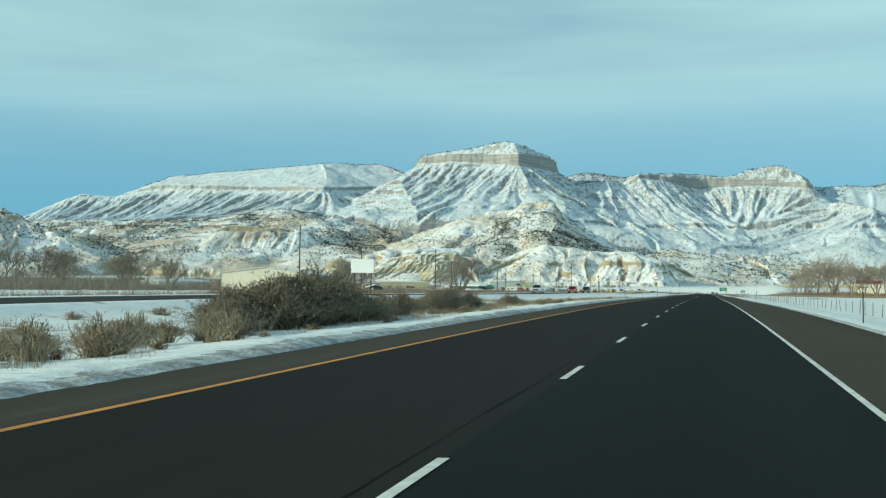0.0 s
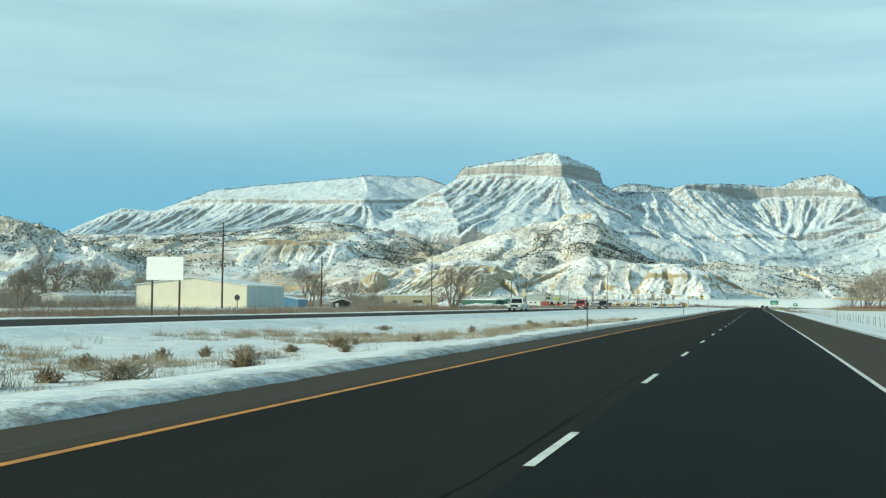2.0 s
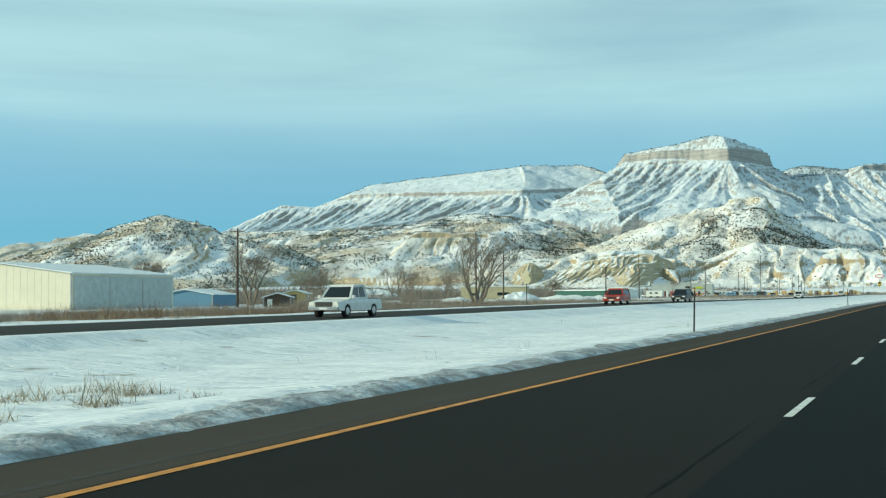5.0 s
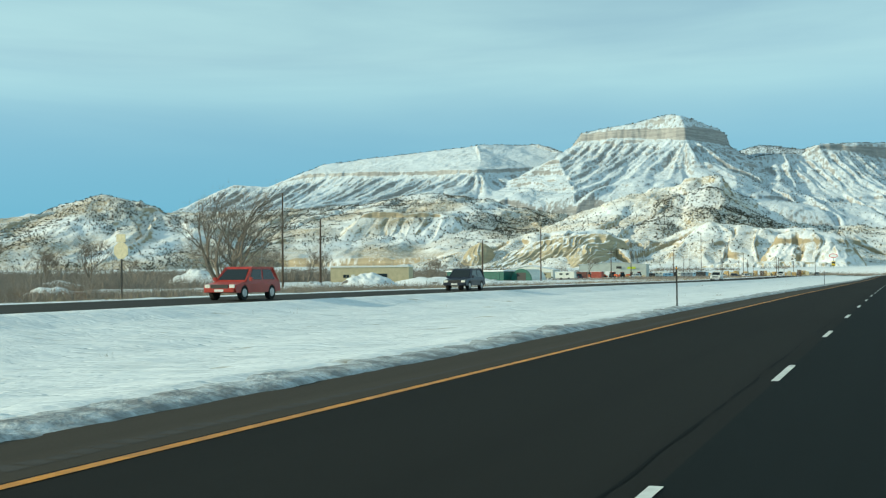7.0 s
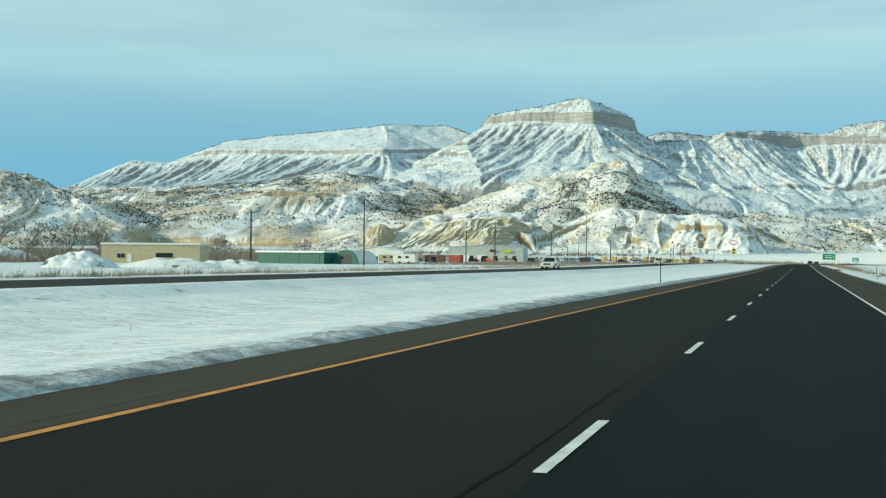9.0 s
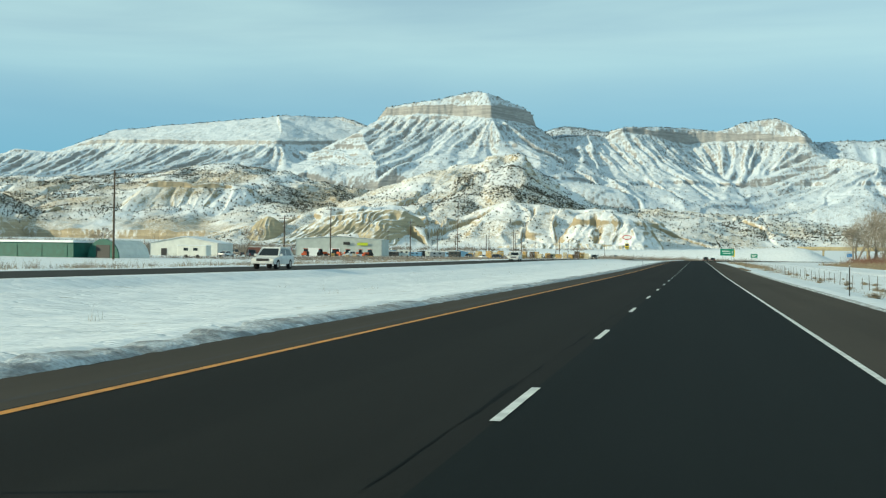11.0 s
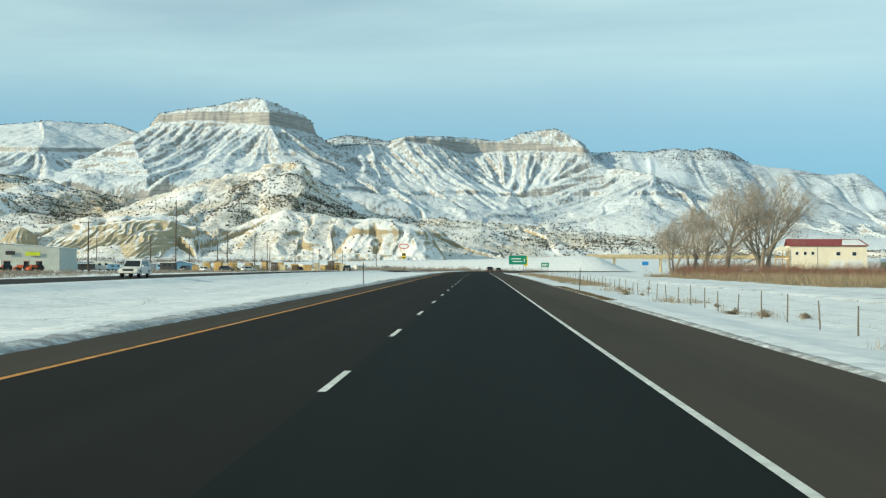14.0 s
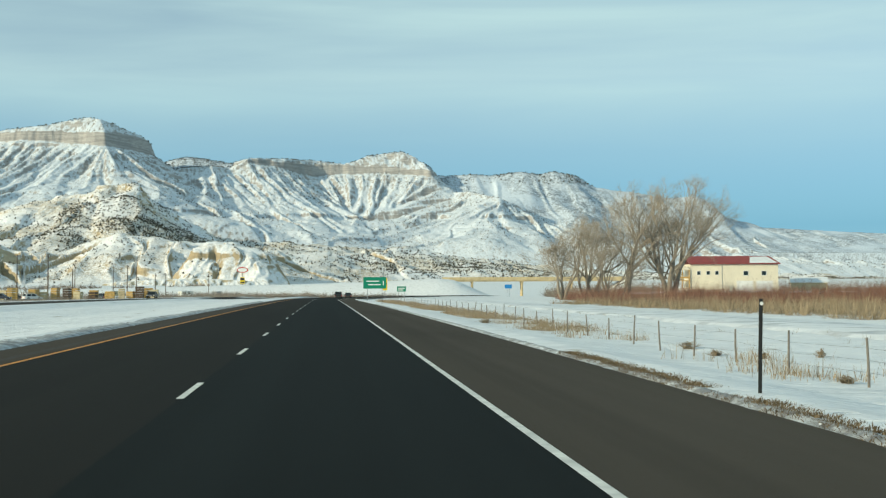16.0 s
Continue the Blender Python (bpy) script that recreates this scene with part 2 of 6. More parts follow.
def vnoise(x, y):
    """Smooth value noise, 0 to 1, on arrays."""
    x, y = np.broadcast_arrays(np.asarray(x, float), np.asarray(y, float))
    xi, yi = np.floor(x).astype(int), np.floor(y).astype(int)
    fx, fy = x - xi, y - yi
    fx, fy = fx * fx * fx * (fx * (fx * 6 - 15) + 10), fy * fy * fy * (fy * (fy * 6 - 15) + 10)

    def at(a, b):
        return _perm[(_perm[a & 4095] + b) & 4095] / 4095.0
    lo = at(xi, yi) * (1 - fx) + at(xi + 1, yi) * fx
    hi = at(xi, yi + 1) * (1 - fx) + at(xi + 1, yi + 1) * fx
    return lo * (1 - fy) + hi * fy


def fbm(x, y, octaves=5):
    s, a, n = 0.0, 1.0, 0.0
    for k in range(octaves):
        s = s + a * vnoise(x * 2 ** k + 17.3 * k, y * 2 ** k + 5.1 * k)
        n += a
        a *= 0.5
    return s / n


def smooth01(v):
    v = np.clip(v, 0, 1)
    return v * v * (3 - 2 * v)


# ---- large structure: ground, road ----
CROSS = 0.0253            # crossfall of the pavement, down to the right
LEFT_EDGE, YELLOW, DASH, WHITE, RIGHT_EDGE = -7.6, -6.14, -1.94, 2.515, 6.4
OPP_RIGHT, OPP_LEFT, OPP_Z = -29.0, -39.5, 0.32


def ground_z(x, y):
    x, y = np.broadcast_arrays(np.asarray(x, float), np.asarray(y, float))
    rz = road_z(y)
    x = x + (fbm(y * 1.3, y * 0 + np.sign(x) * 7, 5) - .5) * .35 * (np.abs(x) < 9.5)
    edge_l, edge_r = -CROSS * LEFT_EDGE, -CROSS * RIGHT_EDGE
    prof = np.interp(x, [-400, -140, -60, -44, OPP_LEFT - .3, OPP_LEFT + .5, OPP_RIGHT - .5, OPP_RIGHT + .3, -26, -18, -11, -8.6, LEFT_EDGE - .15, LEFT_EDGE + .6,
                         RIGHT_EDGE - .6, RIGHT_EDGE + .15, 7.6, 9.5, 12, 22, 36, 60, 200],
                     [0.2, 0.0, -.1, OPP_Z - .1, OPP_Z + .06, OPP_Z - .2, OPP_Z - .2, OPP_Z + .06, -.05, -.28, .05, edge_l + .10, edge_l + .02, edge_l - .25,
                      edge_r - .35, edge_r + .02, edge_r + .03, -.35, -.45, -.35, -.4, -.6, -.8])
    rough = (fbm(x * 0.35, y * 0.35, 4) - 0.5) * 0.22 * np.clip((np.abs(x) - 7.0) / 3, 0, 1) * np.where((x < OPP_RIGHT + .5) & (x > OPP_LEFT - .5), 0, 1)
    far = smooth01((y - 1300) / 2200) * 30 + smooth01((-x - 500) / 1500) * 8
    # low rise on which the cream house stands
    knoll = 2.0 * smooth01((y - 866) / 24) * smooth01((x - 78) / 16) * smooth01((990 - y) / 50) * smooth01((190 - x) / 40)
    return rz + prof + rough + far + knoll


def ground_sheet():
    def steps(parts):
        return np.unique(np.concatenate([np.linspace(a, b, n) for a, b, n in parts]))
    xs = steps([(-9000, -1200, 14), (-1200, -200, 30), (-200, -60, 25), (-60, -30, 36), (-30, -12, 44), (-12, -7, 36), (-7, 6, 4), (6, 14, 44), (14, 60, 50), (60, 200, 22), (200, 1200, 25), (1200, 9000, 14)])
    ys = steps([(-1500, -60, 20), (-60, 120, 250), (120, 660, 420), (660, 1000, 150), (1000, 1600, 90), (1600, 4990, 60), (5000, 12000, 10)])
    X, Y = np.meshgrid(xs, ys)
    ob = grid_object("ground", X, Y, ground_z(X, Y), MAT_SNOW)
    return tagged(ob, "snow-covered flat valley ground with patches of dry grass", "ground", kind="structure")


ground_sheet()

ROAD_Y = np.unique(np.concatenate([np.linspace(-60, 800, 216), np.linspace(800, 1235, 60)]))


def bend(y):
    """The road swings to its right far ahead."""
    return np.clip(np.asarray(y, float) - 790, 0, None) ** 2 * 0.00045


def strip(name, x0, x1, mat, label, category, lift=0.0, thick=0.0, ys=ROAD_Y, kind="structure", parent=None, wobble=0.0):
    xs = np.array([x0, x1]) if wobble == 0 else np.array([x0, x0, x1, x1])
    X, Y = np.meshgrid(np.array([x0, x1]), ys)
    if wobble:
        X[:, 0] += (fbm(ys * 0.6, 3.3, 4) - .5) * wobble
        X[:, 1] += (fbm(ys * 0.6, 9.3, 4) - .5) * wobble
    Z = road_z(Y) - CROSS * X + lift
    ob = grid_object(name, X + bend(Y), Y, Z, mat, smooth=False)
    if parent:
        ob.parent = parent
        return ob
    return tagged(ob, label, category, kind=kind)


strip("road", LEFT_EDGE, YELLOW - .12, MAT_SHOULDER, "grey asphalt inner shoulder with rumble strip", "road")
strip("road", YELLOW - .12, DASH, MAT_PASS, "dark worn asphalt passing lane of a highway", "road")
strip("road", DASH, WHITE + .02, MAT_LANE, "nearly black fresh asphalt driving lane", "road")
strip("road", WHITE + .02, RIGHT_EDGE, MAT_SHOULDER, "wide grey-brown asphalt outer shoulder", "road")
strip("road_marking", YELLOW - .06, YELLOW + .06, MAT_YELLOW, "solid yellow edge line painted on the asphalt", "road marking", 0.006)
strip("road_marking", WHITE - .06, WHITE + .06, MAT_WHITE, "solid white edge line painted on the asphalt", "road marking", 0.006)


def dash_line():
    group = "white lane dashes"
    first = 10.66 - 12.19 * 2
    base = None
    for k in range(98):
        y1 = first + 12.19 * k
        y0 = y1 - 3.1
        zs = [float(road_z(v)) - CROSS * DASH + .006 for v in (y0, y1)]
        b = [float(bend(v)) for v in (y0, y1)]
        w = .055
        ob = mesh_object("lane_dash", [(DASH - w + b[0], y0, zs[0]), (DASH + w + b[0], y0, zs[0]), (DASH + w + b[1], y1, zs[1]), (DASH - w + b[1], y1, zs[1])], [(0, 1, 2, 3)], MAT_WHITE)
        tagged(ob, "white painted lane dash on dark asphalt", "road marking", group, "structure")


dash_line()


def opposite_road():
    ys = np.linspace(-60, 1250, 300)
    X, Y = np.meshgrid(np.array([OPP_LEFT, (OPP_LEFT + OPP_RIGHT) / 2, OPP_RIGHT]), ys)
    Z = road_z(Y) + OPP_Z + np.array([0, .06, 0])
    ob = grid_object("road", X + bend(Y), Y, Z, MAT_OPP, smooth=False)
    tagged(ob, "dark asphalt opposite carriageway beyond the snowy median", "road", kind="structure")


opposite_road()

# ---- mountains ----
HILLS = []


def blur(A, n):
    for _ in range(n):
        P = np.pad(A, 1, mode="edge")
        A = (P[:-2, 1:-1] + P[2:, 1:-1] + P[1:-1, :-2] + P[1:-1, 2:] + 2 * A) / 6
    return A


def uphill(xs, ys, Z, room, steps=90, soft=14):
    """Where the line of steepest climb from each place meets the ridge; room: metres left to it."""
    gy, gx = np.gradient(blur(Z, soft), ys, xs)
    n = np.hypot(gx, gy) + 1e-9
    gx, gy = gx / n, gy / n
    dx, dy = xs[1] - xs[0], ys[1] - ys[0]
    px, py = np.meshgrid(xs, ys)
    for _ in range(steps):
        i = np.clip(np.rint((py - ys[0]) / dy).astype(int), 0, len(ys) - 1)
        j = np.clip(np.rint((px - xs[0]) / dx).astype(int), 0, len(xs) - 1)
        step = np.clip(room[i, j] * .7, 0, 2.2 * dx)
        px, py = px + gx[i, j] * step, py + gy[i, j] * step
    return blur(px, 2), blur(py, 2)


def flutes(along, down, length, seed):
    """Rows of ribs, -1 to 1, each with its own height, by the way along a rim and down from it."""
    p = along / length + 1.6 * fbm(along / (length * 3.1) + seed, down / 420 + seed, 3)
    k = np.floor(p)
    f = p - k
    own = _perm[(k.astype(int) + int(seed * 131)) & 4095] / 4095.0
    return (1 - 2 * np.abs(2 * f - 1)) * (.35 + .65 * own)


def ledges(X, Z, bands, seed):
    """Cliff bands: (height, rise) steps in the slope that come and go along it."""
    for bz, rise in bands:
        c = bz + (fbm(X / 420 + seed, X * 0 + bz, 3) - .5) * 22
        r = rise * np.clip(fbm(X / 90 + seed, X * 0 + bz * .37 + Z / 90, 3) * 3.2 - .9, 0, 1.2)
        q = (Z - c) / (rise * .16 + .6)
        Z = Z + r * (.5 * np.tanh(q) - .5 * np.clip((Z - c) / (rise * 2.2), -1, 1))
    return Z


def rim_distance(X, Y, rim, radius=120.0):
    """Metres outside (+) or inside (-) the rim (x, y, height, cliff); with the height, the cliff and the way along the rim of the nearest
    place on it. Round a corner the way along goes on as on an arc of that radius."""
    best = np.full(X.shape, 1e12)
    rz, rc, way, inside = np.zeros_like(X), np.zeros_like(X), np.zeros_like(X), np.zeros(X.shape, bool)
    done, last = 0.0, None
    for (x0, y0, z0, c0), (x1, y1, z1, c1) in zip(rim, rim[1:] + rim[:1]):
        ex, ey = x1 - x0, y1 - y0
        size = math.hypot(ex, ey)
        facing = math.atan2(-ex, ey)
        if last is not None:
            done += radius * max(0.0, (facing - last + math.pi) % (2 * math.pi) - math.pi)
        last = facing
        t = np.clip(((X - x0) * ex + (Y - y0) * ey) / (size * size), 0, 1)
        ox, oy = X - x0 - t * ex, Y - y0 - t * ey
        d = ox * ox + oy * oy
        m = d < best
        turn = (np.arctan2(oy, ox) - facing + math.pi) % (2 * math.pi) - math.pi
        best = np.where(m, d, best)
        rz, rc = np.where(m, z0 + t * (z1 - z0), rz), np.where(m, c0 + t * (c1 - c0), rc)
        way = np.where(m, done + t * size + radius * np.clip(turn, -1.6, 1.6) * ((t <= 0) | (t >= 1)), way)
        done += size
        if y0 != y1:
            inside ^= ((y0 > Y) != (y1 > Y)) & (X < x0 + (Y - y0) / (y1 - y0) * ex)
    return np.sqrt(best) * np.where(inside, -1, 1), rz, rc, way


# the three mesas of the range: rim (x, y, height, cliff below it), length in which the slope dies out, rise of the top behind the rim, skyline
LONG_RIM = [(-3060, 4980, 285, 0), (-2848, 4940, 350, 0), (-2704, 4920, 396, 0), (-2536, 4900, 380, 0), (-2326, 4850, 427, 9), (-1968, 4700, 411, 10), (-1636, 4560, 393, 10), (-1424, 4450, 381, 9),
            (-1355, 4560, 389, 9), (-1296, 4720, 405, 6), (-1240, 4810, 428, 0), (-1150, 4900, 450, 0), (-1100, 5300, 450, 0), (-2400, 5400, 440, 0), (-3060, 5200, 285, 0)]
LONG_TOP = [(-3060, 290), (-2848, 352), (-2704, 398), (-2536, 384), (-2393, 446), (-2305, 476), (-2100, 493), (-1826, 502), (-1632, 515), (-1488, 521), (-1378, 522), (-1297, 512), (-1220, 480), (-1100, 450)]
BUTTE_RIM = [(-1190, 4800, 470, 0), (-1126, 4766, 528, 22), (-948, 4696, 528, 25), (-703, 4606, 513, 34), (-642, 4700, 516, 38), (-592, 4850, 514, 40), (-594, 5000, 500, 20), (-900, 5050, 500, 0), (-1150, 4950, 500, 0)]
BUTTE_TOP = [(-1204, 464), (-1140, 526), (-1101, 535), (-1036, 541), (-929, 549), (-845, 566), (-777, 576), (-719, 563), (-637, 534), (-590, 516)]
EAST_RIM = [(-560, 4900, 400, 0), (-490, 4790, 415, 0), (-440, 4770, 402, 0), (-385, 4790, 424, 0), (-318, 4830, 412, 0), (-262, 4850, 462, 10), (-175, 4900, 455, 14), (-40, 4990, 452, 36), (70, 5010, 452, 22), (220, 5000, 446, 14), (370, 4950, 428, 12),
            (395, 4990, 425, 10), (395, 5150, 425, 0), (-200, 5220, 480, 0), (-430, 5100, 420, 0)]
EAST_TOP = [(-560, 405), (-490, 417), (-385, 428), (-318, 420), (-262, 463), (-175, 466), (-40, 470), (66, 458), (110, 470), (152, 491), (220, 502), (275, 508), (322, 488), (358, 466), (395, 428)]
SPUR_RIM = [(380, 4950, 350, 0), (440, 4880, 346, 0), (500, 4740, 336, 2), (580, 4660, 311, 2), (670, 4680, 276, 0), (760, 4760, 246, 0), (941, 4850, 228, 0), (1248, 4880, 227, 0), (1454, 4900, 217, 0), (1662, 4900, 186, 0), (1829, 4900, 166, 0), (2016, 4900, 176, 0), (2500, 4900, 150, 0), (2500, 5000, 150, 0), (941, 5060, 235, 0), (760, 5060, 250, 0), (670, 5060, 280, 0), (580, 5060, 314, 0), (500, 5060, 338, 0), (440, 5060, 346, 0), (390, 5060, 350, 0)]
SPUR_TOP = [(378, 410), (2500, 410)]


def nearer(X, Y, Z, k):
    """The same land at a share k of its distance and size, as seen from the middle of the way."""
    return X * k, 333 + (Y - 333) * k, Z * k


def mesa_range():
    xs, ys = np.arange(-3056, 2460, 4.2), np.arange(5096, 3860, -4.6)
    X, Y = np.meshgrid(xs, ys)
    foot = np.interp(X, [-3000, -1500, -900, -300, 300, 900, 1600, 2500], [170, 195, 165, 120, 100, 90, 60, 50])
    wob = (fbm(X / 120, Y / 120 + 4, 4) - .5)
    slope = np.full(X.shape, -1e3)
    mesas = []
    room, along = np.full(X.shape, 1e9), np.zeros_like(X)
    for rim, fall, rise, top, k in ((LONG_RIM, 300, .34, LONG_TOP, 0), (BUTTE_RIM, 430, .8, BUTTE_TOP, 3), (EAST_RIM, 420, .9, EAST_TOP, 5), (SPUR_RIM, 330, .1, SPUR_TOP, 7)):
        d, rz, rc, way = rim_distance(X, Y, rim)
        if rim is SPUR_RIM:
            rz = np.interp(X, [380, 440, 500, 580, 670, 760, 941, 1248, 1454, 1662, 1829, 2016, 2500], [350, 346, 336, 311, 276, 246, 228, 227, 217, 186, 166, 176, 150])
        clean = d
        d = d + 9 + wob * 34 + (fbm(X / 34 + k, Y / 34, 3) - .5) * 18
        out = np.clip(d, 0, None)
        slope = np.maximum(slope, foot + (rz - rc - foot) * (.42 * np.clip(1 - out / (2.1 * fall), 0, 1) + .58 * np.exp(-out / (.8 * fall))))
        mesas.append((d, rz, rc, rise, np.interp(X, *np.array(top).T)))
        m = clean < room
        room, along = np.where(m, clean, room), np.where(m, way + 4000 * k, along)
    near = np.minimum.reduce([m[0] for m in mesas])
    room = np.clip(room, 0, None)
    along = along + (fbm(X / 110 + 2, Y / 180, 4) - .5) * 46
    tall = smooth01((slope - foot) / 45)
    low = smooth01((room - 170) / 200)
    Z = slope + tall * (smooth01((room - 10) / 110) * 12 * flutes(along, room, 118, 1.3) + smooth01((room - 4) / 55) * (1 - .35 * low) * 8.5 * flutes(along, room, 47, 4.1))
    Z = Z + (.35 + .65 * tall) * (smooth01(room / 30) * (1 - .7 * low) * 3.2 * flutes(along, room, 21, 9.9) + low * 6.5 * flutes(along, room, 70, 7.7) + low * 2.6 * flutes(along, room, 30, 3.9))
    Z = ledges(X, Z, ((480, 6), (455, 3), (424, 4), (392, 3.5), (358, 4), (322, 3.5), (284, 5), (240, 10), (200, 4)), 2.0)
    for d, rz, rc, rise, top in mesas:
        flat = np.minimum(rz + rise * np.clip(-d, 0, None), np.maximum(top, rz - 4)) + (fbm(X / 40, Y / 40, 4) - .5) * 5
        Z = np.where(d < 9, np.maximum(Z, Z + (flat - Z) * smooth01((9 - d) / 9)), Z)
    Z = Z + (fbm(X / 22, Y / 22, 4) - .5) * 2.2 * smooth01((near + 20) / 40)
    Z = Z * (1 - .75 * smooth01((4120 - Y) / 250))
    Z[-1] = -40
    X, Y, Z = nearer(X, Y, Z, np.interp(X, [-3056, -2700, -2300, -900, 0], [.872, .882, .905, .955, .97]))
    cuts = (0, int((-1245 + 3056) / 4.2), int((-480 + 3056) / 4.2), len(xs) - 1)
    for a, b, label in zip(cuts, cuts[1:], ("long snow-covered mesa with a thin cliff line", "snow-covered flat-topped mountain with a pale cliff cap", "snow-covered mesa with grey cliff bands and ribbed slopes")):
        s = slice(a, b + 1)
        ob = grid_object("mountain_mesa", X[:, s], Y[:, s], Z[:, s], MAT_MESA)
        tagged(ob, label, "mountain", kind="structure")
        HILLS.append((X[:, s], Y[:, s], Z[:, s]))


mesa_range()


def hill(name, crest, yc, run, mat, label, depth=160.0, power=1.3, foot=8.0, dx=4.0, dy=5.0, length=110.0, amount=.09, octaves=3, bands=(), jut=(), skew=0.0, rough=6.0, seed=0.0, cliff=None, share=1.0, radial=False, rills=None):
    """A hill seen from its front. crest: (x, height) of its top at yc; run: length of the slope towards the valley; jut: (x, width, metres) of
    noses that stand forward; skew: how far it recedes for each metre along it; cliff: (height of its top, drop, how near);
    share: of its distance and size at which it stands; radial: its spurs run towards the road;
    rills: (spacing, depth, slant) of narrow gullies that run down its face."""
    cx, cz = np.array(crest, float).T
    xs, ys = np.arange(cx[0], cx[-1] + dx, dx), np.arange(depth, -run - 40, -dy)
    X, B = np.meshgrid(xs, ys)
    S = -B
    Xc = X * (yc - 300) / (yc - 300 - S) if radial else X
    Zc = np.interp(Xc + (fbm(X / 70 + seed, S / 70, 3) - .5) * 40, cx, cz) + (fbm(X / 45 + seed, X * 0 + 3.1, 4) - .5) * rough
    front = (fbm(X / (length * 1.6) + seed, S / 400 + seed, 3) - .5) * run * .35
    for jx, jw, jm in jut:
        front = front + jm * np.exp(-((X - jx) / jw) ** 2)
    u = np.clip((S - front * smooth01(S / (run * .5))) / run, 0, 1)
    Z = foot + (Zc - foot) * (.25 * (1 - u) + .75 * (1 - u) ** power)
    Z = np.where(S < 0, Zc + S * .22, Z)
    px, py = uphill(xs, ys, Z, np.clip(S, 0, None), 70, 10)
    px = px + (fbm(X / length + seed, S / (2 * length), 3) - .5) * length * .5
    grow = smooth01(S / (run * .14)) * smooth01((Z - foot) / (.25 * np.max(Zc)))
    for k in range(octaves):
        Z = Z + grow * amount * length * .5 ** k * flutes(px + 20 * k, S, length * .5 ** k, seed + 3.3 * k)
    if rills:
        gap, deep, slant = rills
        q = (X + slant * S + (fbm(X / 45 + seed, S / 60, 3) - .5) * gap * 3.2) / gap
        groove = smooth01(1.5 - 3.2 * np.abs(q - np.floor(q) - .5)) * np.clip(2.2 * fbm(X / 26 + seed, S / 34, 3) - .45, .12, 1.2)
        Z = Z - deep * groove * smooth01(S / 14) * smooth01((Z - foot) / 16)
    if cliff:
        top, drop, at = cliff
        edge = S - at - (fbm(X / 50 + seed, S * 0 + 2, 4) - .5) * 24
        Z = np.where(edge < 0, Z, Z - np.clip(Z - top + drop, 0, drop) * smooth01(edge / 5))
    Z = ledges(X, Z, bands, seed)
    Z = Z + (fbm(X / 40 + seed, S / 40, 5) - .5) * rough * .8
    ends = smooth01((X - cx[0]) / ((cx[-1] - cx[0]) * .05)) * smooth01((cx[-1] - X) / ((cx[-1] - cx[0]) * .05))
    Z = Z * ends - (1 - ends) * 25
    Z[-1] = -40
    X, Y, Z = nearer(X, yc + B + skew * (X - cx[0]), Z, share)
    ob = grid_object(name, X, Y, Z, mat)
    HILLS.append((X, Y, Z))
    return tagged(ob, label, "mountain", kind="structure")


# the far ridges get their blue haze from MAT_FAR's colours
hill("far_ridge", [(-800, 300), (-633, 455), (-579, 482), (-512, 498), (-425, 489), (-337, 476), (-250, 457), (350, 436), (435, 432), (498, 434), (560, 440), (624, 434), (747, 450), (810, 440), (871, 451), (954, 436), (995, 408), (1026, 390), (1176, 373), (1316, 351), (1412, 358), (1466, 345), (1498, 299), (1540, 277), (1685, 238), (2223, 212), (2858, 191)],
     5200, 620, MAT_FAR, "distant ridge dusted with snow, tinted blue-grey with haze", power=1.5, foot=120, dx=6, dy=7, length=120, amount=.05, seed=1.7, bands=((377, 10), (330, 4)), rough=3, share=.945)
hill("hill", [(-3300, 60), (-2700, 80), (-2359, 96), (-2196, 142), (-2090, 171), (-2003, 197), (-1900, 211), (-1815, 193), (-1747, 169), (-1664, 146), (-1535, 120), (-1424, 80), (-1330, 30)],
     2900, 560, MAT_HILL, "low hill speckled with juniper and thin snow", length=150, amount=.055, power=.95, octaves=4, seed=5.5, bands=((195, 6), (165, 5), (130, 5), (100, 4)), rough=13)
hill("hill", [(-2900, 215), (-2361, 215), (-2190, 213), (-2062, 213), (-1907, 207), (-1775, 212), (-1590, 214), (-1517, 225), (-1445, 234), (-1303, 244), (-1233, 238), (-1130, 220), (-1062, 200), (-895, 172), (-764, 141), (-600, 90), (-480, 30)],
     3700, 900, MAT_HILL, "broad juniper bench below the snowy mesa", length=170, amount=.05, octaves=4, power=.95, dx=4.6, dy=6, foot=40, seed=6.1, bands=((215, 6), (190, 6), (165, 5), (140, 5)), rough=14)
hill("hill", [(-1150, 40), (-983, 100), (-873, 140), (-765, 168), (-705, 190), (-645, 206), (-593, 220), (-550, 226), (-528, 230), (-512, 243), (-490, 246), (-455, 247), (-430, 243), (-414, 224), (-387, 202), (-335, 168), (-284, 145), (-233, 128), (-121, 115), (-53, 108), (38, 102), (178, 97), (326, 78), (461, 65), (582, 48), (786, 40), (1100, 36), (1500, 20)],
     3450, 680, MAT_FOOT, "rounded foothill with tan rock top, snow and scattered juniper", length=190, amount=.065, octaves=4, power=.8, dx=4.0, dy=5.4, seed=7.3, bands=((240, 6), (230, 7), (218, 5), (180, 4), (120, 4), (92, 4)), rough=13, jut=((-700, 120, 90),), radial=True)
hill("hill", [(-1080, 20), (-935, 34), (-842, 52), (-762, 74), (-714, 86), (-642, 91), (-584, 93), (-525, 73), (-479, 67), (-434, 76), (-389, 94), (-344, 102), (-278, 97), (-235, 90), (-159, 85), (-96, 72), (-64, 52), (-33, 33), (20, 22), (110, 20), (240, 14), (330, 6)],
     2750, 330, MAT_BADLAND, "eroded tan clay badland hill under patchy snow", length=95, amount=.15, octaves=4, dx=2.6, dy=3.4, seed=8.8, bands=((84, 4), (62, 4), (40, 3)), rough=9)
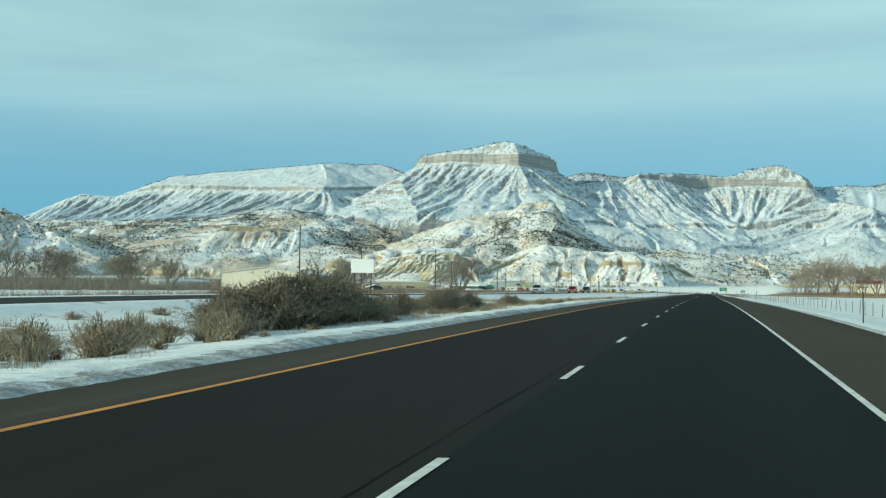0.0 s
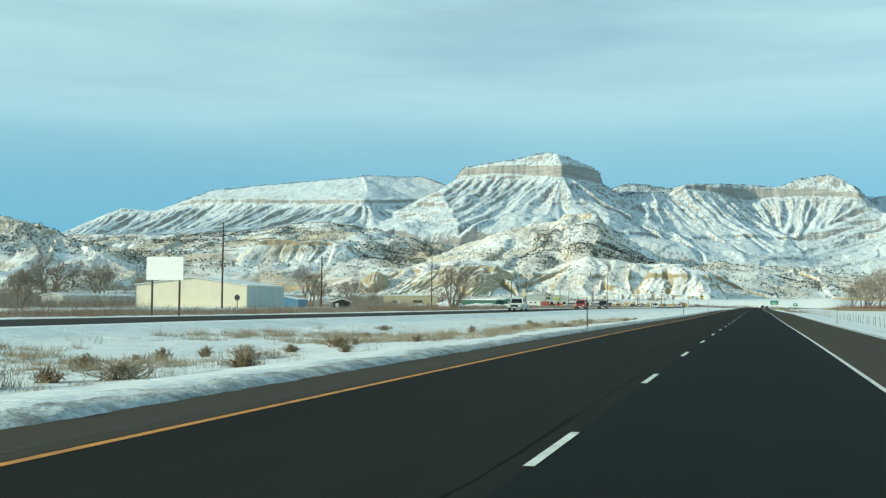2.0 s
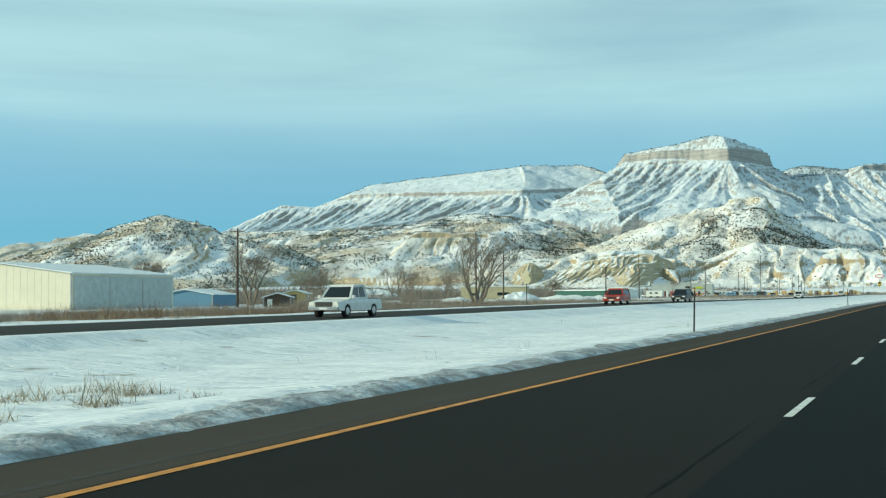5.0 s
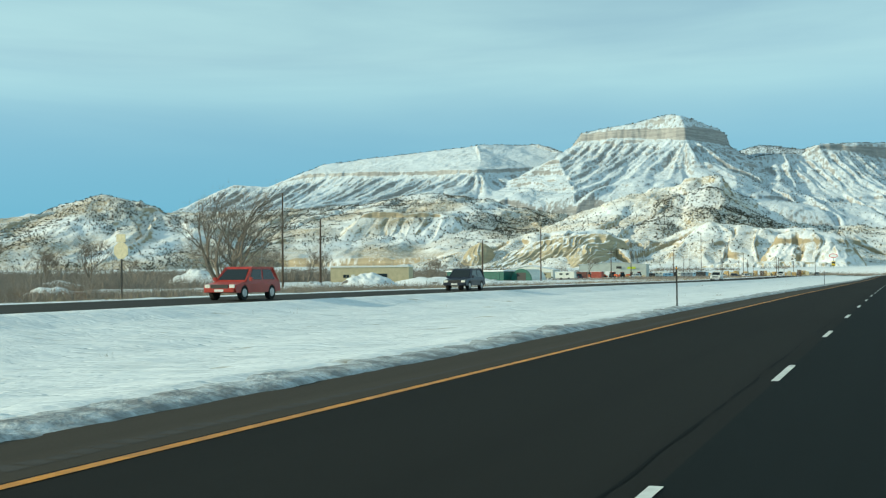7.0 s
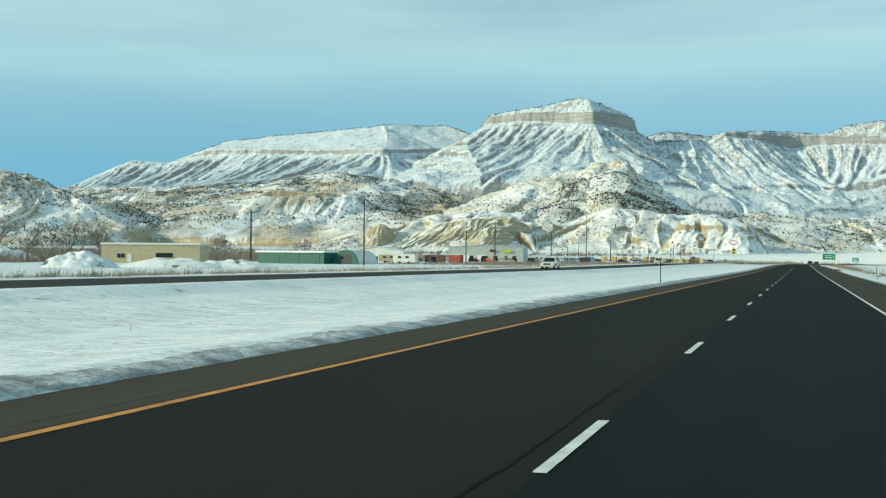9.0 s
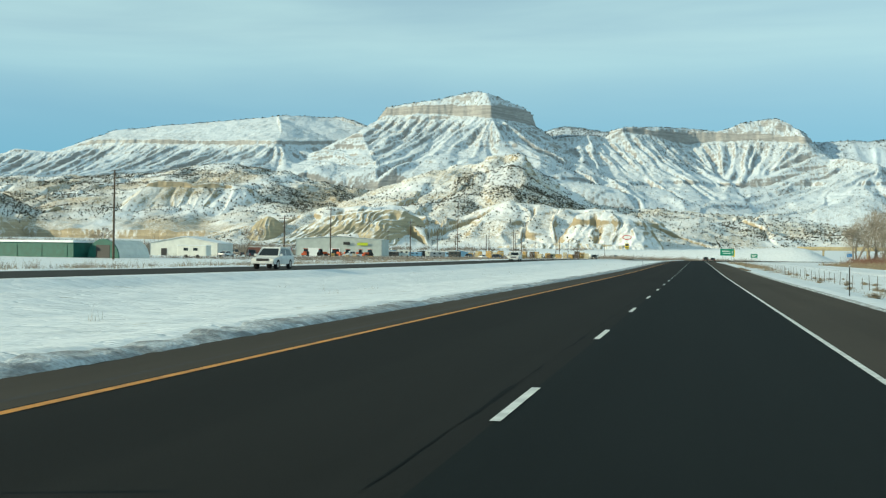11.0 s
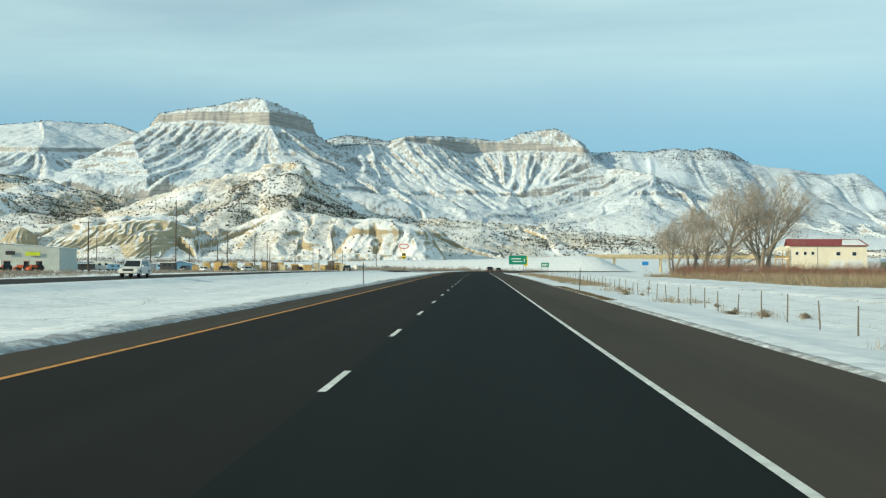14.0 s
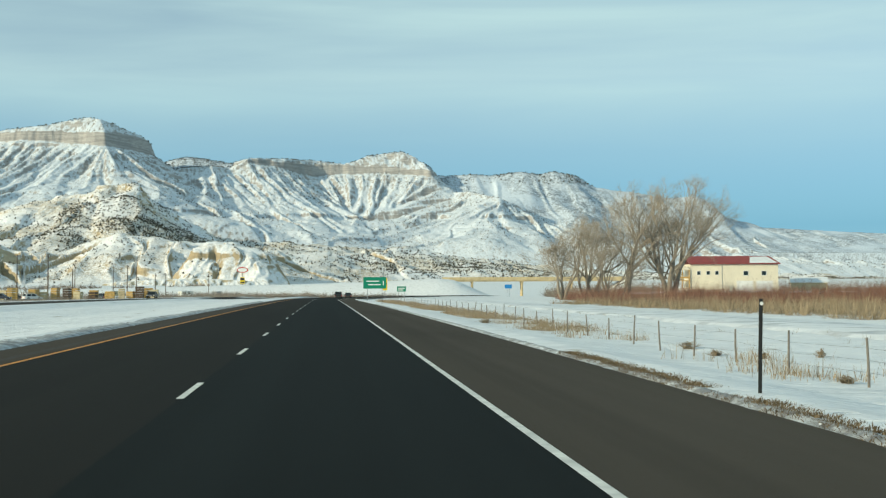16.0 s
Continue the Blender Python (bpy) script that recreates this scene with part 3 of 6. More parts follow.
hill("hill", [(-775, 6), (-755, 24), (-726, 48), (-692, 63), (-647, 69), (-602, 75), (-547, 80), (-520, 77), (-500, 60), (-484, 30), (-470, 4)],
     2590, 170, MAT_CLAY, "bare tan clay fan cut by rills", length=90, amount=.05, octaves=2, power=1.05, rills=(15, 4.6, .3), foot=4, dx=1.2, dy=2.0, seed=12.4, rough=3, depth=60, jut=((-540, 40, 30),))
hill("hill", [(-848, 4), (-836, 30), (-816, 56), (-796, 66), (-780, 54), (-766, 30), (-752, 4)],
     2600, 90, MAT_CLAY, "small bare tan clay knob", length=40, amount=.06, octaves=2, power=1.0, rills=(11, 2.2, .1), foot=4, dx=1.2, dy=2.0, seed=13.4, rough=5, depth=40)
hill("hill", [(-235, 4), (-212, 44), (-195, 66), (-170, 74), (-140, 74), (-114, 68), (-88, 60), (-68, 44), (-52, 18), (-44, 2)],
     2470, 130, MAT_BADLAND, "sheer tan clay bluff beside the highway", length=60, amount=.10, power=.9, rills=(19, 2.6, .15), foot=3, dx=1.5, dy=2.0, seed=14.4, rough=4, depth=80, bands=((58, 7), (18, 5)), jut=((-90, 30, 40),))
hill("hill", [(-330, 3), (-300, 14), (-240, 19), (-180, 20), (-120, 18), (-80, 14), (-55, 3)],
     2340, 45, MAT_CLAY, "low cut bank of bare tan clay", length=40, amount=.05, octaves=3, power=.8, rills=(9, 1.3, 0), foot=2, dx=1.5, dy=1.6, seed=16.2, rough=3, depth=60)
hill("hill", [(-1440, 66), (-1400, 86), (-1364, 106), (-1330, 128), (-1306, 147), (-1294, 164), (-1269, 169), (-1224, 165), (-1112, 160), (-1068, 150), (-1010, 110), (-950, 60)],
     3130, 230, MAT_HILL, "tan sandstone ledge standing out of a juniper hill", length=60, amount=.07, power=1.1, foot=50, dx=2.0, dy=2.6, seed=15.7, rough=4, skew=.28, cliff=(166, 17, 4), depth=140)
hill("hill", [(-1560, 20), (-1490, 60), (-1462, 82), (-1440, 76), (-1424, 98), (-1406, 78), (-1380, 56), (-1330, 20)],
     2960, 150, MAT_BADLAND, "small snowy clay cones below the juniper bench", length=50, amount=.06, power=1.0, foot=30, dx=2.4, dy=3, seed=17.7, rough=3, depth=90)
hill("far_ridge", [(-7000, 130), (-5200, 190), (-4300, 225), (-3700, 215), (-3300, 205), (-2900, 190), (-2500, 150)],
     5100, 400, MAT_FAR, "distant ridge dusted with snow, tinted blue-grey with haze", power=1.3, foot=60, dx=9, dy=9, length=160, seed=11.7, share=.79)
LONG_MESA, BUTTE, EAST_MESA, FAR_RIDGE, LEFT_HILL, BENCH, FOOTHILL, BADLANDS, _, _, BLUFF, _, LEDGE, _, _ = HILLS

# ---- junipers on the hills ----
MAT_JUNIPER = plain("juniper_green", (0.078, 0.072, 0.050), 0.9, vary=0.4, scale=0.3)


def conifers(name, spots, label, category):
    """Small ragged crowns at (x, y, z, height)."""
    x, y, z, h = np.array(spots, float).T
    r = np.random.RandomState(len(x))
    n = len(x)
    ring = [np.stack([x + h * .62 * q * np.cos(a), y + h * .62 * q * np.sin(a), z + h * e], 1)
            for a, q, e in ((k * 1.2566 + r.uniform(0, 1.0, n), r.uniform(.6, 1.2, n), r.uniform(-.15, .35, n)) for k in range(5))]
    tops = [np.stack([x + r.uniform(-.2, .2, n) * h, y, z + h], 1), np.stack([x + .3 * h, y - .2 * h, z + h * .8], 1)]
    v = np.stack(ring + tops, 1).reshape(-1, 3)
    tri = np.array([(0, 1, 5), (1, 2, 5), (2, 3, 5), (3, 4, 5), (4, 0, 5), (0, 1, 6), (4, 0, 6)])
    f = (np.arange(n)[:, None, None] * 7 + tri).reshape(-1, 3)
    return tagged(mesh_object(name, v.tolist(), f.tolist(), MAT_JUNIPER), label, category, kind="stuff")


def juniper_cover(hill_field, count, size, seed, label, shaded=1.5, reach=(-9000, 9000), high=(14, 9000), crest=.5):
    r = np.random.RandomState(seed)
    X, Y, Z = hill_field
    gx = np.gradient(Z, axis=1) / np.gradient(X, axis=1)
    gy = np.gradient(Z, axis=0) / np.gradient(Y, axis=0)
    w = (.25 + 1.4 * vnoise(X / 60, Y / 60) ** 2) * (.35 + .9 * (vnoise(X / 210 + 9, Y / 210) > .40)) * (1 - crest + crest * np.clip(Z / Z.max() * 1.6, 0, 1.3))
    w = w * (1 + shaded * smooth01((gx * -1 - .1) / .25)) * (np.hypot(gx, gy) < 1.1)
    w = np.where((Z > high[0]) & (Z < high[1]) & (X > reach[0]) & (X < reach[1]), w, 0).ravel()
    i = r.choice(w.size, count, p=w / w.sum())
    spots = np.stack([X.flat[i] + r.uniform(-2, 2, count), Y.flat[i] + r.uniform(-2.5, 2.5, count), Z.flat[i], size * r.uniform(.45, 1.5, count) ** 1.3], 1)
    return conifers("juniper_scrub", spots, label, "shrubs")


juniper_cover(LEFT_HILL, 15000, 2.3, 21, "dark juniper scrub scattered over the snowy hill", 1.2)
juniper_cover(BENCH, 27000, 2.3, 27, "dark juniper scrub scattered over the snowy bench", 1.2, (-2600, -560), (60, 900))
juniper_cover(LEDGE, 900, 2.8, 28, "dark juniper scrub round the sandstone ledge", .8)
juniper_cover(FOOTHILL, 5000, 2.2, 22, "dark juniper scrub scattered over the snowy foothill", 2.5, (-1100, -160), (40, 900), .7)
juniper_cover(FOOTHILL, 3800, 2.3, 34, "dense dark juniper down the flank of the foothill", .8, (-560, -120), (70, 900), .9)
juniper_cover(FOOTHILL, 13000, 2.2, 26, "dense dark juniper on the low slopes behind the overpass", 1.0, (-180, 1450), (12, 900), .3)
juniper_cover(BADLANDS, 1900, 1.9, 23, "sparse dark scrub on tan badlands", .6)
juniper_cover(BLUFF, 60, 2.2, 29, "sparse dark scrub on the clay bluff", .6)
juniper_cover(EAST_MESA, 8000, 2.2, 24, "dark conifers scattered over the ribbed mesa slopes", 1.5)
juniper_cover(BUTTE, 1500, 2.2, 25, "sparse dark conifers on the snowy mountain slopes", 1.5)


def rim_trees(fields, share, size, seed):
    """Trees along the skyline of the high mesas."""
    r = np.random.RandomState(seed)
    spots = []
    for X, Y, Z in fields:
        row = np.argmax(Z / (Y - 300), axis=0)
        for c in range(X.shape[1]):
            if r.rand() < share * 2.4 * float(vnoise(np.array(X[0, c] / 50.0), np.array(.5))) and Z[row[c], c] > 375:
                spots += [(X[0, c] + r.uniform(-2, 2), Y[row[c], c] - r.uniform(0, 12), Z[row[c], c] - 1.0, size * r.uniform(.5, 1.3)) for _ in range(r.randint(1, 4))]
    return conifers("rim_trees", spots, "dark conifers along the mesa rims", "trees")


rim_trees((LONG_MESA, BUTTE, EAST_MESA, FAR_RIDGE), .42, 3.4, 31)
juniper_cover(FAR_RIDGE, 3600, 3.2, 33, "dark conifers on the distant ridge", .5, (-800, 1400), (375, 900))

# ---- tools for things ----
rng = np.random.RandomState(11)


def gz(x, y):
    return float(ground_z(x, y))


class Geo:
    """Gathers vertices and faces of one mesh."""

    def __init__(self):
        self.v, self.f = [], []

    def add(self, verts, faces):
        n = len(self.v)
        self.v += [tuple(p) for p in verts]
        self.f += [tuple(i + n for i in q) for q in faces]
        return self

    def box(self, x0, x1, y0, y1, z0, z1, bevel=0.0):
        b = bevel
        if b:
            ring = [(x0 + b, y0), (x1 - b, y0), (x1, y0 + b), (x1, y1 - b), (x1 - b, y1), (x0 + b, y1), (x0, y1 - b), (x0, y0 + b)]
            top = [(x0 + b, y0 + b), (x1 - b, y0 + b), (x1 - b, y0 + b), (x1 - b, y1 - b), (x1 - b, y1 - b), (x0 + b, y1 - b), (x0 + b, y1 - b), (x0 + b, y0 + b)]
            vs = [(x, y, z0) for x, y in ring] + [(x, y, z1 - b) for x, y in ring] + [(x * .5 + t[0] * .5, y * .5 + t[1] * .5, z1) for (x, y), t in zip(ring, top)]
            fs = [tuple(range(7, -1, -1)), tuple(range(16, 24))]
            for k in range(8):
                j = (k + 1) % 8
                fs += [(k, j, 8 + j, 8 + k), (8 + k, 8 + j, 16 + j, 16 + k)]
            return self.add(vs, fs)
        vs = [(x, y, z) for z in (z0, z1) for x, y in ((x0, y0), (x1, y0), (x1, y1), (x0, y1))]
        return self.add(vs, [(3, 2, 1, 0), (4, 5, 6, 7), (0, 1, 5, 4), (1, 2, 6, 5), (2, 3, 7, 6), (3, 0, 4, 7)])

    def tube(self, p0, p1, r0, r1, n=8, caps=True):
        p0, p1 = Vector(p0), Vector(p1)
        d = (p1 - p0).normalized()
        a = d.orthogonal().normalized()
        b = d.cross(a)
        vs = []
        for p, r in ((p0, r0), (p1, r1)):
            for k in range(n):
                w = 2 * math.pi * k / n
                vs.append(p + (a * math.cos(w) + b * math.sin(w)) * r)
        fs = [(k, (k + 1) % n, n + (k + 1) % n, n + k) for k in range(n)]
        if caps:
            fs += [tuple(range(n - 1, -1, -1)), tuple(range(n, 2 * n))]
        return self.add(vs, fs)

    def prism(self, pts, y0, y1, taper=None):
        """A side outline of (x, z) drawn out from y0 to y1; taper: share of the width that each point keeps."""
        n = len(pts)
        m, h = (y0 + y1) / 2, (y1 - y0) / 2
        t = taper or [1.0] * n
        vs = [(x, m - h * k, z) for (x, z), k in zip(pts, t)] + [(x, m + h * k, z) for (x, z), k in zip(pts, t)]
        fs = [tuple(range(n)), tuple(range(2 * n - 1, n - 1, -1))] + [(k, n + k, n + (k + 1) % n, (k + 1) % n) for k in range(n)]
        return self.add(vs, fs)

    def mesh(self, name, mat):
        me = bpy.data.meshes.new(name)
        me.from_pydata(self.v, [], self.f)
        me.materials.append(mat)
        me.update()
        bm = bmesh.new()
        bm.from_mesh(me)
        bmesh.ops.recalc_face_normals(bm, faces=bm.faces)
        bm.to_mesh(me)
        bm.free()
        return me

    def part(self, name, mat, parent, label=""):
        ob = new(name, self.mesh(name, mat))
        ob.parent = parent
        if label:
            ob["label"] = label
        return ob


def thing(name, label, category, at=(0, 0, 0), turn=0.0, group="", kind=""):
    """An Empty at the base of a thing; its parts are built round it, at its own origin."""
    ob = new(name)
    ob.matrix_basis = pose(*at, 0, 0, turn)
    return tagged(ob, label, category, group, kind)


def blades(name, base, per, height, spread, width, mat, label, category, seed=0, zfun=None, fork=0.0, kind="stuff", cluster=0.3, dome=False):
    """Grass, twigs or brush: slim upright blades round each of the base points (x, y); dome: the twigs of each base fan out into a rounded bush."""
    r = np.random.RandomState(seed)
    p = np.repeat(np.asarray(base, float), per, axis=0)
    n = len(p)
    p = p + r.normal(0, cluster, (n, 2))
    z = ground_z(p[:, 0], p[:, 1]) if zfun is None else zfun(p[:, 0], p[:, 1])
    h = height * r.uniform(.3, 1.25, n) * np.repeat(r.uniform(.45, 1.2, len(base)), per)
    a = r.uniform(0, 2 * np.pi, n)
    lean = np.abs(r.normal(0, spread, n)) * h
    if dome:
        el = np.arcsin(r.uniform(.06, 1, n))
        size = height * np.repeat(r.uniform(.35, 1.15, len(base)), per) * r.uniform(.55, 1, n)
        h, lean = size * np.sin(el), size * np.cos(el) * .95
    wa = r.uniform(0, np.pi, n)
    w = width * r.uniform(.6, 1.4, n)
    b0 = np.stack([p[:, 0] - w * np.cos(wa), p[:, 1] - w * np.sin(wa), z - .03], 1)
    b1 = np.stack([p[:, 0] + w * np.cos(wa), p[:, 1] + w * np.sin(wa), z - .03], 1)
    mid = np.stack([p[:, 0] + lean * .45 * np.cos(a), p[:, 1] + lean * .45 * np.sin(a), z + h * .6], 1)
    m1 = mid + np.stack([w * .8 * np.cos(wa), w * .8 * np.sin(wa), w * 0], 1)
    tip = np.stack([p[:, 0] + lean * np.cos(a), p[:, 1] + lean * np.sin(a), z + h], 1)
    me = bpy.data.meshes.new(name)
    if dome:
        v = np.stack([b0, b1, tip], 1).reshape(-1, 3)
        loops, starts = np.arange(n * 3), np.arange(n) * 3
    else:
        v = np.stack([b0, b1, m1, mid, tip], 1).reshape(-1, 3)
        k = np.arange(n) * 5
        q = np.stack([k, k + 1, k + 2, k + 3], 1)
        t = np.stack([k + 3, k + 2, k + 4], 1)
        loops = np.concatenate([q.ravel(), t.ravel()])
        starts = np.concatenate([np.arange(n) * 4, n * 4 + np.arange(n) * 3])
    me.vertices.add(len(v))
    me.vertices.foreach_set("co", v.astype(np.float32).ravel())
    me.loops.add(len(loops))
    me.loops.foreach_set("vertex_index", loops.astype(np.int32))
    me.polygons.add(len(starts))
    me.polygons.foreach_set("loop_start", starts.astype(np.int32))
    me.update(calc_edges=True)
    me.materials.append(mat)
    ob = new(name, me)
    return tagged(ob, label, category, kind=kind)


def leafy(name, dark, light, rough=0.9):
    """Twigs and dry grass: each blade has its own shade."""
    m, nt, bsdf = material(name)
    g = nt.nodes.new("ShaderNodeNewGeometry")
    c = mix_rgb(nt, g.outputs["Random Per Island"], dark, light)
    c = mix_rgb(nt, math_node(nt, "MULTIPLY", noise_fac(nt, 1.5, 3), 0.5), c, tuple(v * .6 for v in dark))
    nt.links.new(c, bsdf.inputs["Base Color"])
    bsdf.inputs["Roughness"].default_value = rough
    bsdf.inputs["Specular IOR Level"].default_value = 0.15
    return m


MAT_GRASS = leafy("dry_grass", (0.23, 0.18, 0.12), (0.44, 0.355, 0.24))
MAT_SAGE = leafy("sage_twigs", (0.15, 0.128, 0.096), (0.37, 0.315, 0.235))
MAT_RABBIT = leafy("rabbitbrush_twigs", (0.28, 0.235, 0.17), (0.50, 0.42, 0.30))
MAT_GREYBRUSH = leafy("grey_brush", (0.18, 0.155, 0.128), (0.40, 0.345, 0.29))
MAT_WILLOW = leafy("red_willow", (0.16, 0.080, 0.058), (0.30, 0.165, 0.12))
MAT_MATTED = leafy("matted_brown_grass", (0.10, 0.075, 0.045), (0.24, 0.185, 0.115))
MAT_WAREHOUSE = plain("grey_green_metal", (0.47, 0.50, 0.46), 0.6, vary=0.12, scale=.6)
MAT_RUST = leafy("rusty_brush", (0.16, 0.10, 0.065), (0.31, 0.21, 0.14))
MAT_DARKBARK = plain("dark_bark", (0.20, 0.165, 0.13), 0.9, vary=0.35, scale=3, bump_by=0.02)
MAT_DARKTWIG = leafy("grey_bare_twigs", (0.24, 0.195, 0.155), (0.40, 0.34, 0.28))
MAT_BARK = plain("pale_bark", (0.29, 0.25, 0.20), 0.9, vary=0.35, scale=3, bump_by=0.02)
MAT_TWIG = leafy("bare_twigs", (0.33, 0.285, 0.23), (0.54, 0.47, 0.38))
MAT_POLE = plain("weathered_pole_wood", (0.085, 0.058, 0.040), 0.9, vary=0.35, scale=4)
MAT_POST = plain("dark_steel_post", (0.022, 0.023, 0.022), 0.7, 0.1, vary=0.3, scale=9)
MAT_AMBER = plain("amber_reflector", (0.85, 0.36, 0.02), 0.25, vary=0.1)
MAT_REFL = plain("white_reflector", (0.80, 0.80, 0.78), 0.25, vary=0.1)
MAT_WIRE = plain("galvanised_wire", (0.25, 0.24, 0.23), 0.5, 0.8)
MAT_CREAM = plain("cream_metal_siding", (0.78, 0.71, 0.56), 0.5, vary=0.05, scale=.5)
# cream siding in shade: the shade is put into this grey
MAT_SIDING = plain("shade_grey_siding", (0.50, 0.52, 0.50), 0.5, vary=0.15, scale=1.2)
MAT_TAN = plain("tan_stucco", (0.52, 0.44, 0.28), 0.9, vary=0.12, scale=1.0)
MAT_WHITEWALL = plain("white_metal_siding", (0.70, 0.70, 0.64), 0.5, vary=0.1, scale=0.8)
MAT_GREENWALL = plain("dark_green_siding", (0.006, 0.095, 0.072), 0.6, vary=0.2, scale=1.0)
MAT_ROOFSNOW = snow_material("roof_snow", (0.45, 0.45, 0.46), 0.70, 0.80, 0.4)
MAT_REDROOF = plain("red_metal_roof", (0.27, 0.045, 0.04), 0.5, vary=0.2, scale=1.0)
MAT_GREYMETAL = plain("grey_metal", (0.34, 0.36, 0.37), 0.45, 0.6, vary=0.2, scale=1.0)
MAT_DARK = plain("dark_opening", (0.03, 0.03, 0.03), 0.6)
MAT_WINDOW = plain("window_glass", (0.02, 0.03, 0.035), 0.08, vary=0.1)
MAT_GARAGE = plain("white_garage_panels", (0.80, 0.80, 0.78), 0.45, vary=0.06)
MAT_TRIM = plain("white_trim", (0.75, 0.74, 0.70), 0.6, vary=0.1)
MAT_SIGNGREEN = plain("sign_green", (0.0, 0.22, 0.13), 0.45, vary=0.08)
MAT_SIGNWHITE = plain("sign_white", (0.80, 0.80, 0.78), 0.45, vary=0.08)
MAT_SIGNYELLOW = plain("sign_yellow", (0.80, 0.58, 0.02), 0.45, vary=0.08)
MAT_SIGNBACK = plain("bare_aluminium_sign", (0.86, 0.86, 0.84), 0.5, 0.0, vary=0.08)
MAT_SIGNRED = plain("sign_red", (0.55, 0.03, 0.02), 0.45, vary=0.1)
MAT_BLUE = plain("faded_blue_metal", (0.12, 0.26, 0.40), 0.5, vary=0.2)
MAT_ORANGE = plain("orange_machine_paint", (0.55, 0.09, 0.02), 0.5, vary=0.25)
MAT_YELLOWWOOD = plain("yellow_wood", (0.52, 0.33, 0.11), 0.8, vary=0.25, scale=1.5)
MAT_YELLOWPAINT = plain("yellow_wall_paint", (0.50, 0.38, 0.14), 0.8, vary=0.2, scale=1.5)
MAT_CONCRETE = plain("tan_concrete", (0.55, 0.44, 0.26), 0.8, vary=0.2, scale=0.6)
MAT_TYRE = plain("tyre_rubber", (0.015, 0.015, 0.015), 0.9)
MAT_RIM = plain("alloy_rim", (0.5, 0.5, 0.5), 0.35, 0.9)
MAT_GLASS = plain("car_glass", (0.012, 0.016, 0.018), 0.05, vary=0.05)
MAT_LAMP = plain("headlamp_glass", (0.85, 0.83, 0.76), 0.1, vary=0.05)
MAT_TAIL = plain("tail_lamp", (0.45, 0.02, 0.02), 0.2, vary=0.05)
MAT_SEAM = asphalt_material("tar_seam", (0.006, 0.007, 0.007))


def car_paint(name, rgb):
    m = plain(name, rgb, 0.42, vary=0.12, scale=2)
    m.node_tree.nodes["Principled BSDF"].inputs["Coat Weight"].default_value = 0.2
    return m


PAINT = {"red": car_paint("red_car_paint", (0.40, 0.028, 0.014)), "dark": car_paint("dark_car_paint", (0.018, 0.022, 0.025)),
         "white": car_paint("white_car_paint", (0.70, 0.70, 0.68)), "navy": car_paint("navy_car_paint", (0.012, 0.018, 0.035))}

# ---- shoulder details ----
strip("tar_seam", DASH - .30, DASH - .28, MAT_SEAM, "dark sealed joint between the asphalt lanes", "road seam", 0.004, wobble=0.12, ys=np.linspace(-40, 500, 1400))


MAT_GROOVE = plain("groove_asphalt", (0.030, 0.026, 0.021), 0.95, vary=0.3, scale=5)


def rumble(x0, x1, label):
    g = Geo()
    for k in range(2200):
        y = -20 + .32 * k
        worn = float(fbm(y * .06, 3.3, 3)) - .30
        if worn < 0:
            continue
        a = x1 - (x1 - x0) * min(1.0, .25 + 1.6 * worn) * rng.uniform(.7, 1)
        z = [float(road_z(y)) - CROSS * x + .002 for x in (a, x1)]
        g.add([(a, y, z[0]), (x1, y, z[1]), (x1, y + .26, z[1]), (a, y + .26, z[0])], [(0, 1, 2, 3)])
    ob = new("rumble_strip", g.mesh("rumble_strip", MAT_GROOVE))
    tagged(ob, label, "rumble strip", kind="stuff")


rumble(-6.86, -6.52, "worn dark rumble grooves in the grey shoulder asphalt")



def slush(x0, x1, side, label):
    """A low ploughed ridge of grey snow along the pavement's edge."""
    ys = np.arange(-30, 720, .22)
    u = np.linspace(0, 1, 9)
    U, Y = np.meshgrid(u, ys)
    wob = (fbm(Y * 2.2, Y * 0 + side, 5) - .5) * (.42 if side < 4 else .12) + (fbm(Y * .13, Y * 0 + side * 2, 4) - .5) * .25
    X = x0 + (x1 - x0) * U + wob * np.where(U < .5, 1, .4)
    H = np.sin(np.pi * np.clip(U, 0, 1)) ** .7 * ((.022 if side < 4 else .012) + (.09 if side < 4 else .05) * np.clip(fbm(X * 1.6, Y * 1.4, 5) - .32, 0, 1))
    base = np.maximum(ground_z(X, Y), road_z(Y) - CROSS * X - .02)
    ob = grid_object("slush_ridge", X, Y, base + H - .03 * (np.abs(U - .5) > .45), MAT_SLUSH)
    tagged(ob, label, "snow ridge", kind="structure")


def slush_material():
    m, nt, bsdf = material("dirty_slush")
    c = mix_rgb(nt, noise_fac(nt, 2.2, 6, .38, .62), (0.24, 0.245, 0.25), (0.62, 0.66, 0.69))
    c = mix_rgb(nt, math_node(nt, "MULTIPLY", noise_fac(nt, 14, 4, .45, .7), .6), c, (0.12, 0.11, 0.10))
    nt.links.new(c, bsdf.inputs["Base Color"])
    bsdf.inputs["Roughness"].default_value = .7
    bump(nt, bsdf, noise_fac(nt, 7, 6, .2, .8), .9, .06)
    return m


MAT_SLUSH = slush_material()
slush(LEFT_EDGE - .75, LEFT_EDGE + .12, 3, "low ridge of dirty ploughed snow along the pavement edge")
slush(RIGHT_EDGE - .08, RIGHT_EDGE + .4, 5, "thin ridge of dirty ploughed snow along the pavement edge")

# ---- delineators ----


